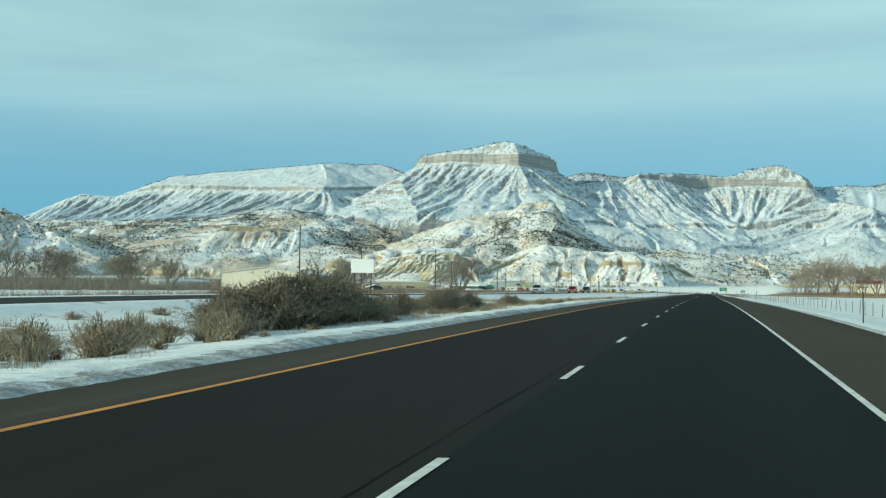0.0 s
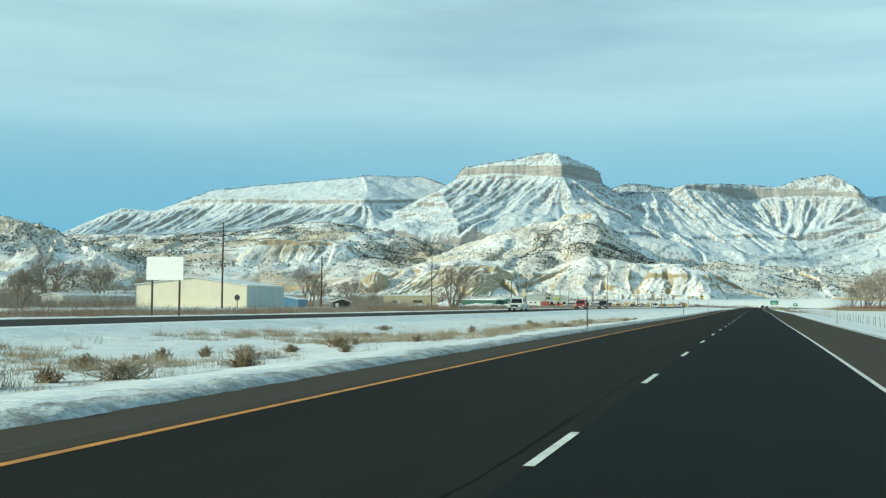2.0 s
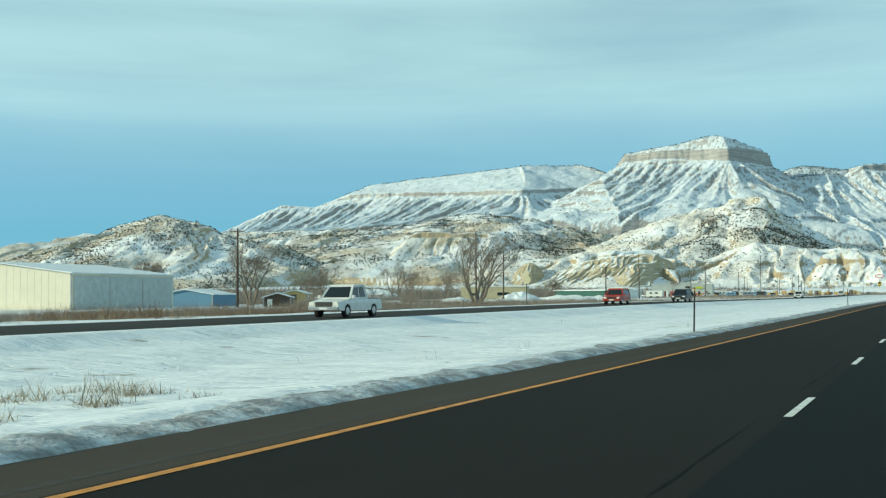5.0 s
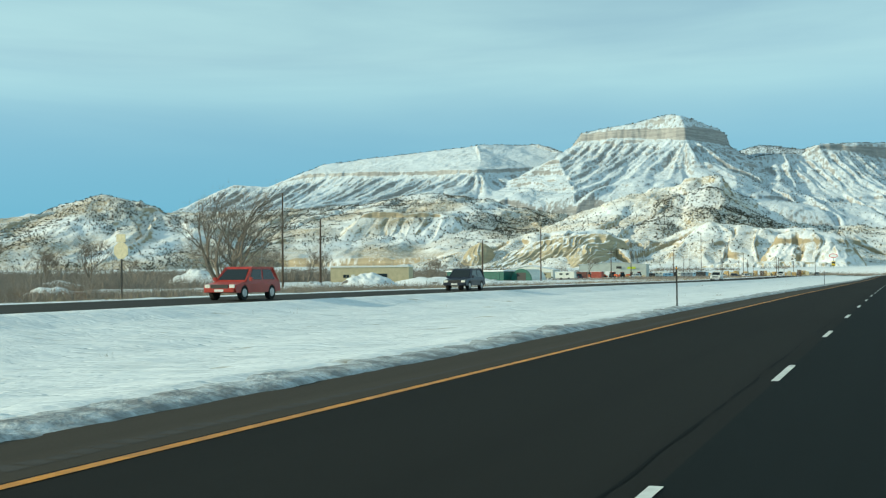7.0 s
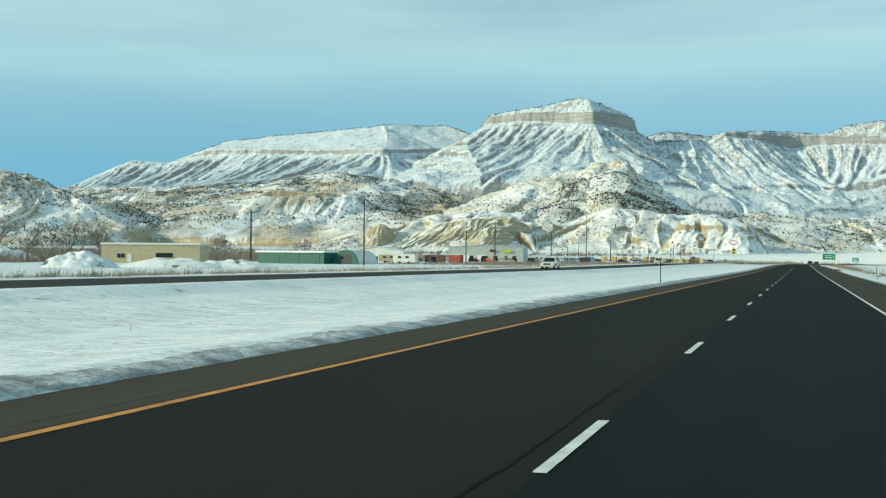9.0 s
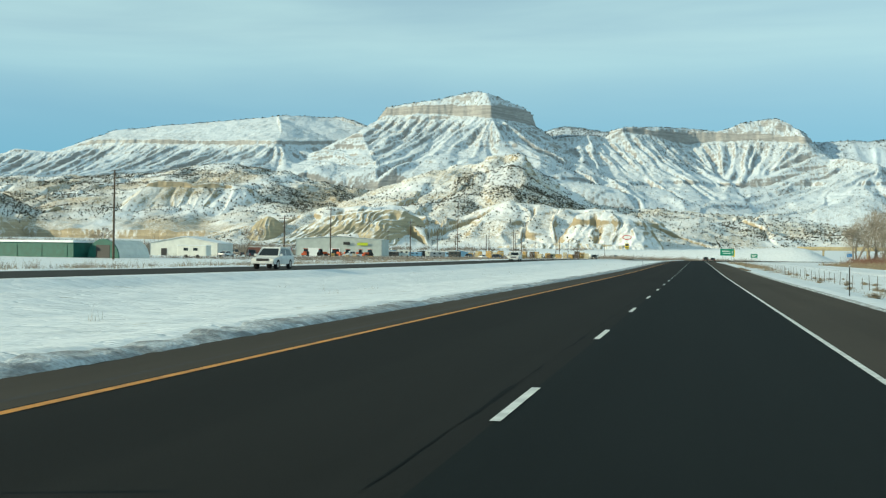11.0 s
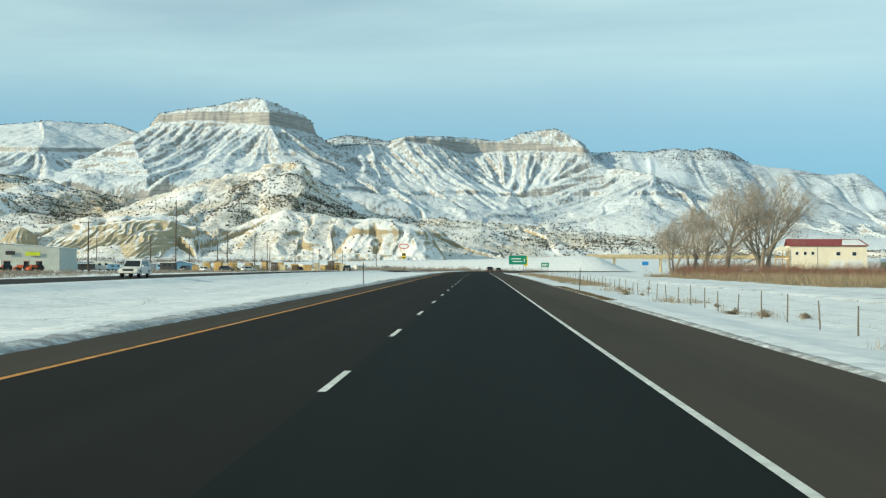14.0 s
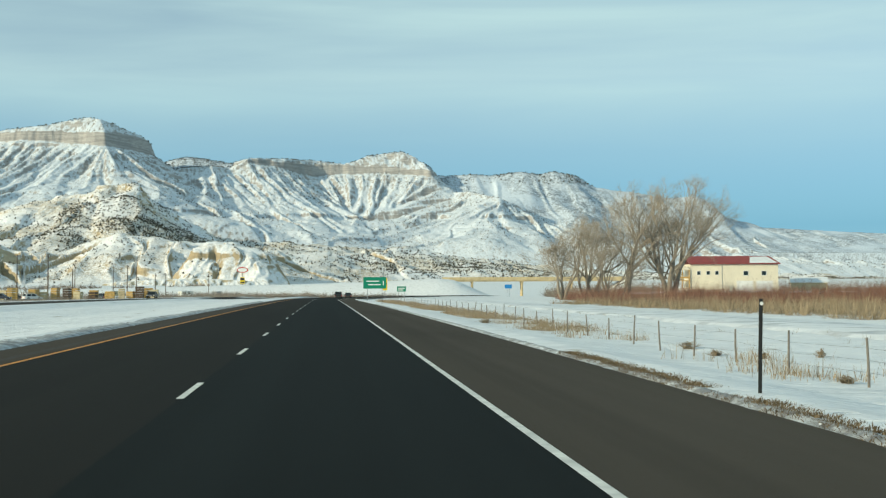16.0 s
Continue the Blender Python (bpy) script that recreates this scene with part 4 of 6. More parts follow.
def delineator(x, y, lens, label):
    t = thing("delineator_post", label, "delineator", (x, y, gz(x, y) - .05), rng.uniform(-6, 6), "roadside delineators")
    t.rotation_euler[1] = radians(rng.uniform(-1.2, 1.6))
    g = Geo()
    g.box(-.026, .026, -.006, .006, 0, 1.62)
    g.box(-.026, -.019, -.006, .035, 0, 1.62)
    g.box(.019, .026, -.006, .035, 0, 1.62)
    g.part("post", MAT_POST, t)
    Geo().tube((0, -.012, 1.54), (0, -.026, 1.54), .032, .030, 12).part("reflector", lens, t, "round reflector")
    Geo().box(-.027, .027, -.011, -.007, 1.42, 1.49).part("band", MAT_POST, t)
    return t


for y in (132.5, 218, 293.0, 391, 580.5):
    delineator(-8.3, y, MAT_AMBER, "dark steel delineator post with amber reflector in roadside snow")
for y in (60, 190, 320, 450, 582.3, 720):
    delineator(7.35, y, MAT_REFL, "dark steel delineator post with white reflector in roadside snow")

# ---- wire fence on the outer side ----


MAT_FENCEPOST = plain("grey_fence_wood", (0.19, 0.17, 0.145), 0.9, vary=0.4, scale=6)


def fence():
    t = thing("wire_fence", "leaning wooden post and wire fence in snow", "fence")
    y, k, pts = 20.0, 0, []
    posts = []
    for v in range(4):
        g = Geo()
        h = .90 + .06 * v
        g.tube((0, 0, -.2), (.01 * v, .01, h * .5), .030, .028, 7, False)
        g.tube((.01 * v, .01, h * .5), (.02 * v - .02, 0, h), .028, .024, 7)
        posts.append(g.mesh("fence_post", MAT_FENCEPOST))
    while y < 780:
        x = 11.4 + .25 * math.sin(y * .031) + rng.uniform(-.08, .08)
        p = new("fence_post", posts[k % 4])
        p.parent = t
        p.matrix_basis = pose(x, y, gz(x, y), rng.uniform(-4, 4), rng.uniform(-6, 6), rng.uniform(0, 360))
        pts.append((x, y, gz(x, y)))
        y += 4.1 * rng.uniform(.9, 1.1)
        k += 1
    for h in (.30, .55, .80):
        g = Geo()
        for a, b in zip(pts[:-1], pts[1:]):
            g.tube((a[0], a[1], a[2] + h), (b[0], b[1], b[2] + h), .004, .004, 3, False)
        g.part("wire", MAT_WIRE, t)


fence()

# ---- poles ----


def utility_pole(x, y, h, arms=1):
    z = gz(x, y)
    t = thing("utility_pole", "tall weathered wooden utility pole beyond the highway", "utility pole", (x, y, z), rng.uniform(-5, 5), "utility poles")
    g = Geo()
    g.tube((0, 0, -.5), (0, 0, h * .5), .19, .16, 10, False)
    g.tube((0, 0, h * .5), (.04, 0, h), .16, .12, 10)
    g.part("pole", MAT_POLE, t)
    for k in range(arms):
        zz = h - .4 - 1.1 * k
        Geo().box(-1.2, 1.2, -.18, -.06, zz - .06, zz + .06).part("crossarm", MAT_POLE, t)
        for px in (-1.1, -.45, .45, 1.1):
            Geo().tube((px, -.12, zz + .06), (px, -.12, zz + .28), .05, .035, 8).part("insulator", MAT_GREYMETAL, t, "grey insulator")


for x, y, h, a in ((-92.5, 273.5, 15.4, 0), (-93, 422, 15.2, 0), (-88, 425.5, 11, 0), (-83, 493, 9.2, 1), (-92, 570, 14.3, 0), (-92, 690, 12.8, 1), (-90, 648, 9.2, 1), (-94, 872, 22, 0), (-92, 780, 12, 1),
                   (-96, 960, 14, 1), (-98, 1060, 14, 1), (-100, 1160, 15, 1), (-70, 1010, 11, 0), (-75, 1120, 11, 0), (-60, 1210, 12, 0), (-140, 940, 12, 1), (-120, 1000, 11, 1),
                   (-104, 880, 11, 0), (-88, 905, 10, 0), (-80, 930, 13, 0), (-84, 985, 10, 0), (-72, 1045, 12, 0), (-66, 1085, 10, 1)):
    utility_pole(x, y, h, a)
utility_pole(-92, 324, 11, 1)

# ---- shrubs ----


def shrub_mesh(name, seed, h, w, twigs, mat, leaf):
    """A shrub of branching twigs with leafy tips; leaf: size of the leaf clumps."""
    r = np.random.RandomState(seed)
    v, f = [], []

    def strip3(p, q, w0, w1):
        a = r.uniform(0, math.pi)
        d = np.array([math.cos(a), math.sin(a), 0])
        n = len(v)
        v.extend([tuple(p - d * w0), tuple(p + d * w0), tuple(q + d * w1), tuple(q - d * w1)])
        f.append((n, n + 1, n + 2, n + 3))
    for k in range(twigs):
        a = r.uniform(0, 2 * math.pi)
        out = min(abs(r.normal(0, .62)), 1.15)
        top = h * r.uniform(.5, 1.0) * (1.05 - .5 * out)
        p0 = np.array([r.normal(0, w * .10), r.normal(0, w * .10), -.05])
        p2 = np.array([math.cos(a) * out * w * .55, math.sin(a) * out * w * .55, top])
        p1 = p0 * .45 + p2 * .55 + np.array([r.normal(0, .04), r.normal(0, .04), h * .05])
        strip3(p0, p1, .016, .011)
        strip3(p1, p2, .011, .006)
        for j in range(4):
            s = p1 * (1 - j / 4) + p2 * (j / 4)
            q = s + np.array([r.normal(0, .12 * w), r.normal(0, .12 * w), abs(r.normal(.08, .08)) * h])
            strip3(s, q, .008, .004)
            if leaf:
                for _ in range(3):
                    c = s * .3 + q * .7 + r.normal(0, leaf * .8, 3)
                    n = len(v)
                    v.extend([tuple(c + r.normal(0, leaf, 3)) for _ in range(3)])
                    f.append((n, n + 1, n + 2))
    me = bpy.data.meshes.new(name)
    me.from_pydata(v, [], f)
    me.materials.append(mat)
    me.update()
    return me


SAGE = [shrub_mesh("sagebrush", 40 + k, 1.4, 2.5, 260, MAT_SAGE, .022) for k in range(3)]
RABBIT = [shrub_mesh("rabbitbrush", 50 + k, .62, 1.25, 90, MAT_RABBIT, .010) for k in range(3)]
TUFT = [shrub_mesh("grass_tuft", 60 + k, .55, .6, 70, MAT_GRASS, .0) for k in range(3)]


def shrub(meshes, k, x, y, s, sx, name, label, group):
    ob = new(name, meshes[k % len(meshes)])
    ob.matrix_basis = Matrix.Translation((x, y, gz(x, y))) @ pose(0, 0, 0, 0, 0, 73 * k) @ Matrix.Diagonal((sx, sx, s, 1))
    tagged(ob, label, "shrub", group)


# the big sagebrush beside the shoulder at the start
for k in range(30):
    y = 34 + 17 * (k / 29) + rng.uniform(-.6, .6)
    x = -13.1 - rng.uniform(0, 1.9)
    big = 1.08 * math.exp(-((y - 42) / 7.5) ** 2) + .36
    shrub(SAGE, k, x, y, big * rng.uniform(.75, 1.1), big * rng.uniform(.85, 1.15), "sagebrush", "grey-brown sagebrush bush beside the snowy shoulder", "sagebrush in the median")
for k in range(9):
    shrub(SAGE, k, -13.0 - rng.uniform(0, 2.0), rng.uniform(51, 60), rng.uniform(.55, .9), rng.uniform(.6, .9), "sagebrush", "grey-brown sagebrush bush beside the snowy shoulder", "sagebrush in the median")
for k in range(22):
    y = rng.uniform(13, 29)
    shrub(RABBIT, k, -10.9 - rng.uniform(0, 2.6), y, rng.uniform(.9, 1.5), rng.uniform(.9, 1.4), "rabbitbrush", "dry grey-brown rabbitbrush in median snow", "rabbitbrush in the median")
for k in range(14):
    y = 62 + 12.5 * (k / 13) + rng.uniform(-.4, .4)
    big = .75 * math.exp(-((y - 68) / 5.0) ** 2) + .35
    shrub(SAGE, k + 1, -13.1 - rng.uniform(0, 1.8), y, big * rng.uniform(.8, 1.1), big * rng.uniform(.9, 1.2), "sagebrush", "grey-brown sagebrush bush beside the snowy shoulder", "sagebrush in the median")
for k, (x, y, s, sx) in enumerate(((-13.4, 86.0, .62, .65), (-13.2, 88.0, .55, .6), (-14.0, 87.2, .5, .6))):
    shrub(SAGE, k, x, y, s, sx, "sagebrush", "grey-brown sagebrush bush beside the snowy shoulder", "sagebrush in the median")
for k in range(47):
    y = rng.uniform(6, 60) if k < 40 else rng.uniform(78, 190)
    x = -11.2 - abs(rng.normal(0, 6.5))
    shrub(RABBIT, k, x, y, rng.uniform(.4, .75), rng.uniform(.7, 1.7), "rabbitbrush", "dry grey-brown rabbitbrush in median snow", "rabbitbrush in the median")
for k in range(80):
    y = rng.uniform(10, 80) if k < 48 else rng.uniform(80, 185)
    x = -10.4 - abs(rng.normal(0, 4.5))
    shrub(TUFT, k, x, y, rng.uniform(.35, .8), rng.uniform(.7, 1.8), "grass_tuft", "dry tan grass tuft poking through snow", "grass tufts in the median")
for k in range(44):
    y = rng.uniform(440, 700)
    x = rng.choice([10.4, 11.2, 12.0, 14.0]) + rng.normal(0, .5)
    shrub(RABBIT if k % 2 else TUFT, k, x, y, rng.uniform(.3, .55), rng.uniform(.7, 1.2), "grass_tuft", "dry tan grass tuft along the wire fence", "grass tufts by the fence")


# ground kept free of brush: buildings and their fronts
CLEAR = [(-122, -80, 268, 318), (-146, -84, 770, 840), (-152, -100, 545, 600), (-140, -100, 650, 712), (-112, -92, 335, 358), (-112, -84, 318, 340), (85, 150, 885, 925)]


def scatter(n, x0, x1, y0, y1, seed, scale=18.0, cut=.45):
    r = np.random.RandomState(seed)
    p = np.stack([r.uniform(x0, x1, n), r.uniform(y0, y1, n)], 1)
    p = p[fbm(p[:, 0] / scale + seed, p[:, 1] / scale, 3) > cut]
    for a0, a1, b0, b1 in CLEAR:
        p = p[~((p[:, 0] > a0) & (p[:, 0] < a1) & (p[:, 1] > b0) & (p[:, 1] < b1))]
    return p


blades("dry_grass", np.concatenate([scatter(700, -15, -9.6, 4, 84, 3, 9, .5), scatter(700, -25, -10.5, 70, 190, 4, 5, .60), scatter(900, -18, -10.6, 90, 190, 5, 4, .62)]), 14, .34, .7, .005, MAT_GRASS, "thin dry tan grass in the snowy median", "grass", 5, cluster=.22)
blades("dry_grass", np.concatenate([scatter(2600, 9.9, 13.4, 620, 800, 6, 9, .36), scatter(260, 9.9, 13.0, 560, 620, 8, 5, .55), scatter(300, 9.4, 13, 380, 600, 7, 10, .6)]), 18, .46, .5, .008, MAT_GRASS, "tall dry tan grass along the wire fence", "grass", 8, cluster=.25)
blades("dry_grass", scatter(2200, 6.35, 7.0, 552, 596, 9, 6, .36), 14, .06, 1.6, .012, MAT_MATTED, "matted brown grass at the pavement edge", "grass", 10, cluster=.12)
blades("dry_brush", np.concatenate([scatter(1300, -25, -10.8, 74, 140, 71, 7, .49), scatter(420, -17, -10.8, 130, 192, 72, 6, .54), scatter(300, -26, -11, 30, 76, 73, 7, .5)]), 60, .52, .7, .008, MAT_RABBIT, "thin pale dry brush in the snowy median", "brush", 74, cluster=.16, dome=True)
blades("field_weeds", np.concatenate([scatter(420, 12.5, 22, 440, 720, 31, 7, .52), scatter(300, -26, -11, 190, 640, 33, 9, .6)]), 7, .28, .7, .006, MAT_SAGE, "sparse dark weeds poking through snow", "weeds", 32, cluster=.15)
blades("roadside_brush", np.concatenate([scatter(1500, -62, -43, 20, 620, 12, 16, .50), scatter(2600, -66, -44, 262, 370, 41, 14, .38), scatter(2600, -72, -50, 170, 268, 42, 14, .38)]), 24, 1.25, .4, .016, MAT_GREYBRUSH, "low grey-brown brush along the far roadside", "brush", 13, cluster=.25, dome=True)
blades("yard_weeds", np.concatenate([scatter(2600, -104, -62, 600, 800, 55, 12, .38), scatter(1500, -96, -52, 780, 1000, 56, 14, .40)]), 20, 1.1, .5, .024, MAT_GREYBRUSH, "grey-brown weeds along the edge of the snowy yards", "weeds", 57, cluster=.4, dome=True)
blades("roadside_grass", scatter(1800, -58, -42, 20, 640, 14, 14, .42), 12, .5, .4, .02, MAT_GRASS, "dry tan grass along the far roadside", "grass", 15, cluster=.5)
blades("brush_thicket", scatter(7000, -360, -165, 200, 900, 16, 45, .36), 30, 6.0, .55, .10, MAT_GREYBRUSH, "bare grey-brown thicket on the valley floor", "brush", 17, cluster=.8, dome=True)
blades("brush_thicket", np.concatenate([scatter(3200, -180, -100, 322, 430, 26, 26, .40), scatter(2600, -230, -126, 170, 322, 27, 26, .40), scatter(3000, -230, -156, 430, 700, 28, 26, .42)]), 24, 3.4, .6, .030, MAT_GREYBRUSH, "bare grey-brown thicket beyond the far roadside", "brush", 27, cluster=.6, dome=True)
blades("brush_thicket", scatter(2600, -215, -104, 175, 335, 29, 22, .38), 26, 4.8, .6, .032, MAT_GREYBRUSH, "tall bare grey-brown thicket round the metal shed", "brush", 30, cluster=.6, dome=True)
blades("brush_thicket", scatter(5200, -1500, -150, 700, 2300, 18, 120, .44), 26, 9.0, .5, .30, MAT_GREYBRUSH, "distant bare grey-brown thicket", "brush", 19, cluster=2.0, dome=True)
willow = scatter(4200, 38, 160, 690, 905, 20, 40, .30)
willow = willow[willow[:, 0] > .156 * (willow[:, 1] - 527) + 6]
blades("willow_thicket", willow, 30, 4.4, .4, .028, MAT_WILLOW, "dense red-brown bare willow thicket", "brush", 21, cluster=.6, dome=True)
blades("tan_brush", scatter(5200, 33, 110, 610, 740, 22, 18, .30), 26, 1.9, .5, .026, MAT_GRASS, "tan dry brush in front of red willows", "brush", 23, cluster=.4, dome=True)
back_brush = scatter(2800, 48, 230, 905, 1250, 24, 50, .34)
back_brush = back_brush[back_brush[:, 0] > .156 * (back_brush[:, 1] - 527) + 10]
blades("tan_brush", back_brush, 30, 8.0, .4, .08, MAT_GREYBRUSH, "grey brush behind the cottonwoods", "brush", 25, cluster=.8, dome=True)

blades("brush_thicket", scatter(1300, -330, -45, 960, 1245, 51, 40, .40), 26, 4.0, .5, .06, MAT_GREYBRUSH, "grey brush before the overpass embankment", "brush", 52, cluster=1.0, dome=True)
verge = scatter(1500, -60, 50, 985, 1250, 61, 30, .36)
verge = verge[verge[:, 0] < bend(verge[:, 1]) - 46]
blades("brush_thicket", verge, 24, 3.4, .5, .07, MAT_GREYBRUSH, "grey brush beside the far bend of the highway", "brush", 62, cluster=.8, dome=True)
left_brush = scatter(9000, -210, -62, 285, 590, 45, 20, .36)
slope = (left_brush[:, 1] - 203) / -left_brush[:, 0]
left_brush = left_brush[(slope > 1.42) & (slope < 1.80)]
blades("rusty_brush", np.concatenate([scatter(900, -62, -46, 235, 330, 42, 16, .42), scatter(400, -66, -46, 120, 190, 43, 16, .45)]), 26, 1.7, .5, .012, MAT_RUST, "rust-brown dry brush along the far roadside", "brush", 44, cluster=.25, dome=True)
blades("brush_thicket", left_brush, 30, 3.2, .6, .022, MAT_GREYBRUSH, "bare grey-brown thicket behind the roadside brush", "brush", 47, cluster=.5, dome=True)

# ---- bare trees ----


def bare_tree(x, y, h, seed, trunks, label, levels=5, spread=.5, twig=.05, lean=0.0, group="", bark=MAT_DARKBARK, twigs=MAT_DARKTWIG, flare=.32, stout=.022):
    r = np.random.RandomState(seed)
    t = thing("bare_tree", label, "tree", (x, y, gz(x, y)), 0, group)
    trunk = Geo()
    limbs = trunk
    tv, tf = [], []

    def twig_strip(p, q, w):
        a = r.uniform(0, math.pi)
        d = Vector((math.cos(a), math.sin(a), r.uniform(-.5, .5))) * w
        n = len(tv)
        tv.extend([tuple(p - d), tuple(p + d), tuple(q)])
        tf.append((n, n + 1, n + 2))

    def grow(p, d, length, rad, level):
        bendv = Vector(r.normal(0, .16, 3))
        m = p + d * length * .5
        d2 = (d + bendv + Vector((0, 0, .10))).normalized()
        e = m + d2 * length * .5
        g = trunk if level == 0 else limbs
        n = 7 if level == 0 else (4 if level < 3 else 3)
        g.tube(p, m, rad, rad * .82, n, False)
        g.tube(m, e, rad * .82, rad * .62, n, False)
        if level >= levels:
            for _ in range(7):
                q = m + (e - m) * r.uniform(0, 1)
                w = (d2 + Vector(r.normal(0, .55, 3)) + Vector((0, 0, .12))).normalized()
                e1 = q + w * length * r.uniform(.5, 1.1)
                twig_strip(q, e1, twig)
                for _ in range(3):
                    q2 = q + (e1 - q) * r.uniform(.2, .9)
                    twig_strip(q2, q2 + (w + Vector(r.normal(0, .6, 3))).normalized() * length * r.uniform(.3, .7), twig * .7)
            return
        k = 2 + (r.uniform() < .6) + (level == 0)
        for j in range(k):
            a = r.uniform(0, 2 * math.pi) if j else r.uniform(-.4, .4)
            s = spread * r.uniform(.6, 1.3) if j else spread * .35
            side = d2.orthogonal().normalized()
            side.rotate(Matrix.Rotation(a, 3, d2))
            nd = (d2 * math.cos(s) + side * math.sin(s)).normalized()
            start = e if j == 0 else m + (e - m) * r.uniform(.3, 1)
            grow(start, nd, length * r.uniform(.62, .86), rad * (.62 if j == 0 else .48), level + 1)

    for k in range(trunks):
        a = 2.4 * k + seed
        d = Vector((math.cos(a) * flare * (trunks > 1) + lean, math.sin(a) * flare * (trunks > 1), 1)).normalized()
        grow(Vector((math.cos(a) * .35 * (trunks > 1), math.sin(a) * .35 * (trunks > 1), -.2)), d, h * .27, h * stout, 0)
    trunk.part("trunk", bark, t)
    me = bpy.data.meshes.new("crown")
    me.from_pydata(tv, [], tf)
    me.materials.append(twigs)
    ob = new("crown", me)
    ob.parent = t
    return t


COTTON = "tall bare cottonwood tree above red willow brush"
for x, y, h, s, n in ((56, 850, 19, 3, 3), (62, 856, 21, 4, 2), (70.5, 848, 32, 5, 2), (80.5, 846, 33, 6, 3), (66, 862, 26, 7, 2), (84.5, 858, 24, 9, 2), (66, 846, 16, 22, 4)):
    bare_tree(x, y, h, s, n, COTTON, 6 if h > 18.5 else 5, .62, .013, 0, "cottonwoods by the house", MAT_BARK, MAT_TWIG)
for x, y, h, s, n in ((76, 690, 19, 41, 3), (82, 699, 21, 42, 3), (88, 692, 22, 43, 3), (95, 700, 20, 44, 3)):
    bare_tree(x, y, h, s, n, "bare spreading cottonwood above tan roadside brush", 5, .6, .03, 0, "cottonwoods by the field", MAT_BARK, MAT_TWIG)
bare_tree(-73.9, 371.5, 14.5, 12, 5, "bare multi-stemmed tree beside the utility pole", 5, .66, .010, flare=.62)
bare_tree(-298, 592, 19, 15, 3, "tall bare cottonwood far across the valley floor", 5, .5, .03)
bare_tree(-102.5, 345, 11.5, 13, 3, "bare spreading tree near the small yellow house", 5, .55, .012)
bare_tree(-133, 470, 11, 14, 2, "bare leaning tree on the valley floor", 5, .5, .012, -.2)
for k, (x, y, h) in enumerate(((-125, 262, 8), (-140, 250, 9), (-150, 300, 8), (-112, 330, 7), (-128, 420, 9), (-150, 520, 10), (-170, 560, 12), (-160, 575, 10), (-112, 540, 7), (-96, 640, 8), (-160, 700, 9), (-180, 420, 9), (-190, 520, 9), (-215, 470, 10), (-105, 230, 7), (-130, 215, 9), (-118, 395, 7))):
    bare_tree(x, y, h, 30 + k, 1 + k % 3, "bare grey tree in the valley thicket", 5, .55, .014, 0, "valley trees")
for k, (x, y, h) in enumerate(((-150, 330, 13), (-158, 322, 12), (-171, 345, 13), (-150, 268, 11), (-162, 262, 12), (-138, 240, 11), (-175, 290, 12), (-185, 330, 13))):
    bare_tree(x, y, h, 60 + k, 1 + k % 3, "tall bare grey tree beyond the roadside", 5, .5, .014, 0, "valley trees")
bare_tree(-150, 545, 12, 77, 1, "bare tree leaning over a snowy mound", 5, .5, .012, .25)

# ---- buildings ----


def gable_shed(x0, x1, y0, y1, eave, ridge, name, label, wall, roof, turn=0.0, doors=(), ribs=False):
    """A metal shed; its gable looks towards the road's start. The ridge runs along y."""
    cx, cy = (x0 + x1) / 2, (y0 + y1) / 2
    w, d = (x1 - x0) / 2, (y1 - y0) / 2
    t = thing(name, label, "building", (cx, cy, min(gz(x0, y0), gz(x1, y0), gz(x1, y1)) - .1), turn)
    for sy, nm in ((-1, "gable_wall"), (1, "gable_wall")):
        g = Geo()
        ya, yb = sorted((sy * d, sy * (d - .15)))
        g.prism([(-w, 0), (w, 0), (w, eave), (0, ridge), (-w, eave)], ya, yb)
        g.part(nm, wall, t)
    for sx in (-1, 1):
        g = Geo()
        g.box(*sorted((sx * w, sx * (w - .15))), -d + .16, d - .16, 0, eave)
        g.part("side_wall", wall, t)
    for sx in (-1, 1):
        g = Geo()
        g.add([(0, -d - .3, ridge + .06), (0, d + .3, ridge + .06), (sx * (w + .3), d + .3, eave - .02), (sx * (w + .3), -d - .3, eave - .02),
               (0, -d - .3, ridge + .2), (0, d + .3, ridge + .2), (sx * (w + .3), d + .3, eave + .12), (sx * (w + .3), -d - .3, eave + .12)],
              [(0, 1, 2, 3), (4, 5, 6, 7), (0, 1, 5, 4), (1, 2, 6, 5), (2, 3, 7, 6), (3, 0, 4, 7)])
        g.part("roof_slope", roof, t, "snow-dusted metal roof")
        Geo().box(*sorted((sx * (w - .12), sx * (w + .05))), -d - .05, -d + .05, 0, eave).part("corner_trim", MAT_GREYMETAL, t)
    if ribs:
        for k in range(1, int(2 * w)):
            px = -w + k
            Geo().box(px - .015, px + .015, -d - .012, -d, .1, eave + (ridge - eave) * (1 - abs(px) / w) - .15).part("seam_rib", wall, t)
        for k in range(1, int(2 * d)):
            Geo().box(w, w + .012, -d + k - .015, -d + k + .015, .1, eave - .1).part("seam_rib", wall, t)
    for side, a, b, z1, mat in doors:
        g = Geo()
        if side == "right":
            g.box(w + .03, w + .09, a, b, .1, z1)
        else:
            g.box(a, b, -d - .09, -d - .03, .1, z1)
        g.part("door", mat, t)
    return t


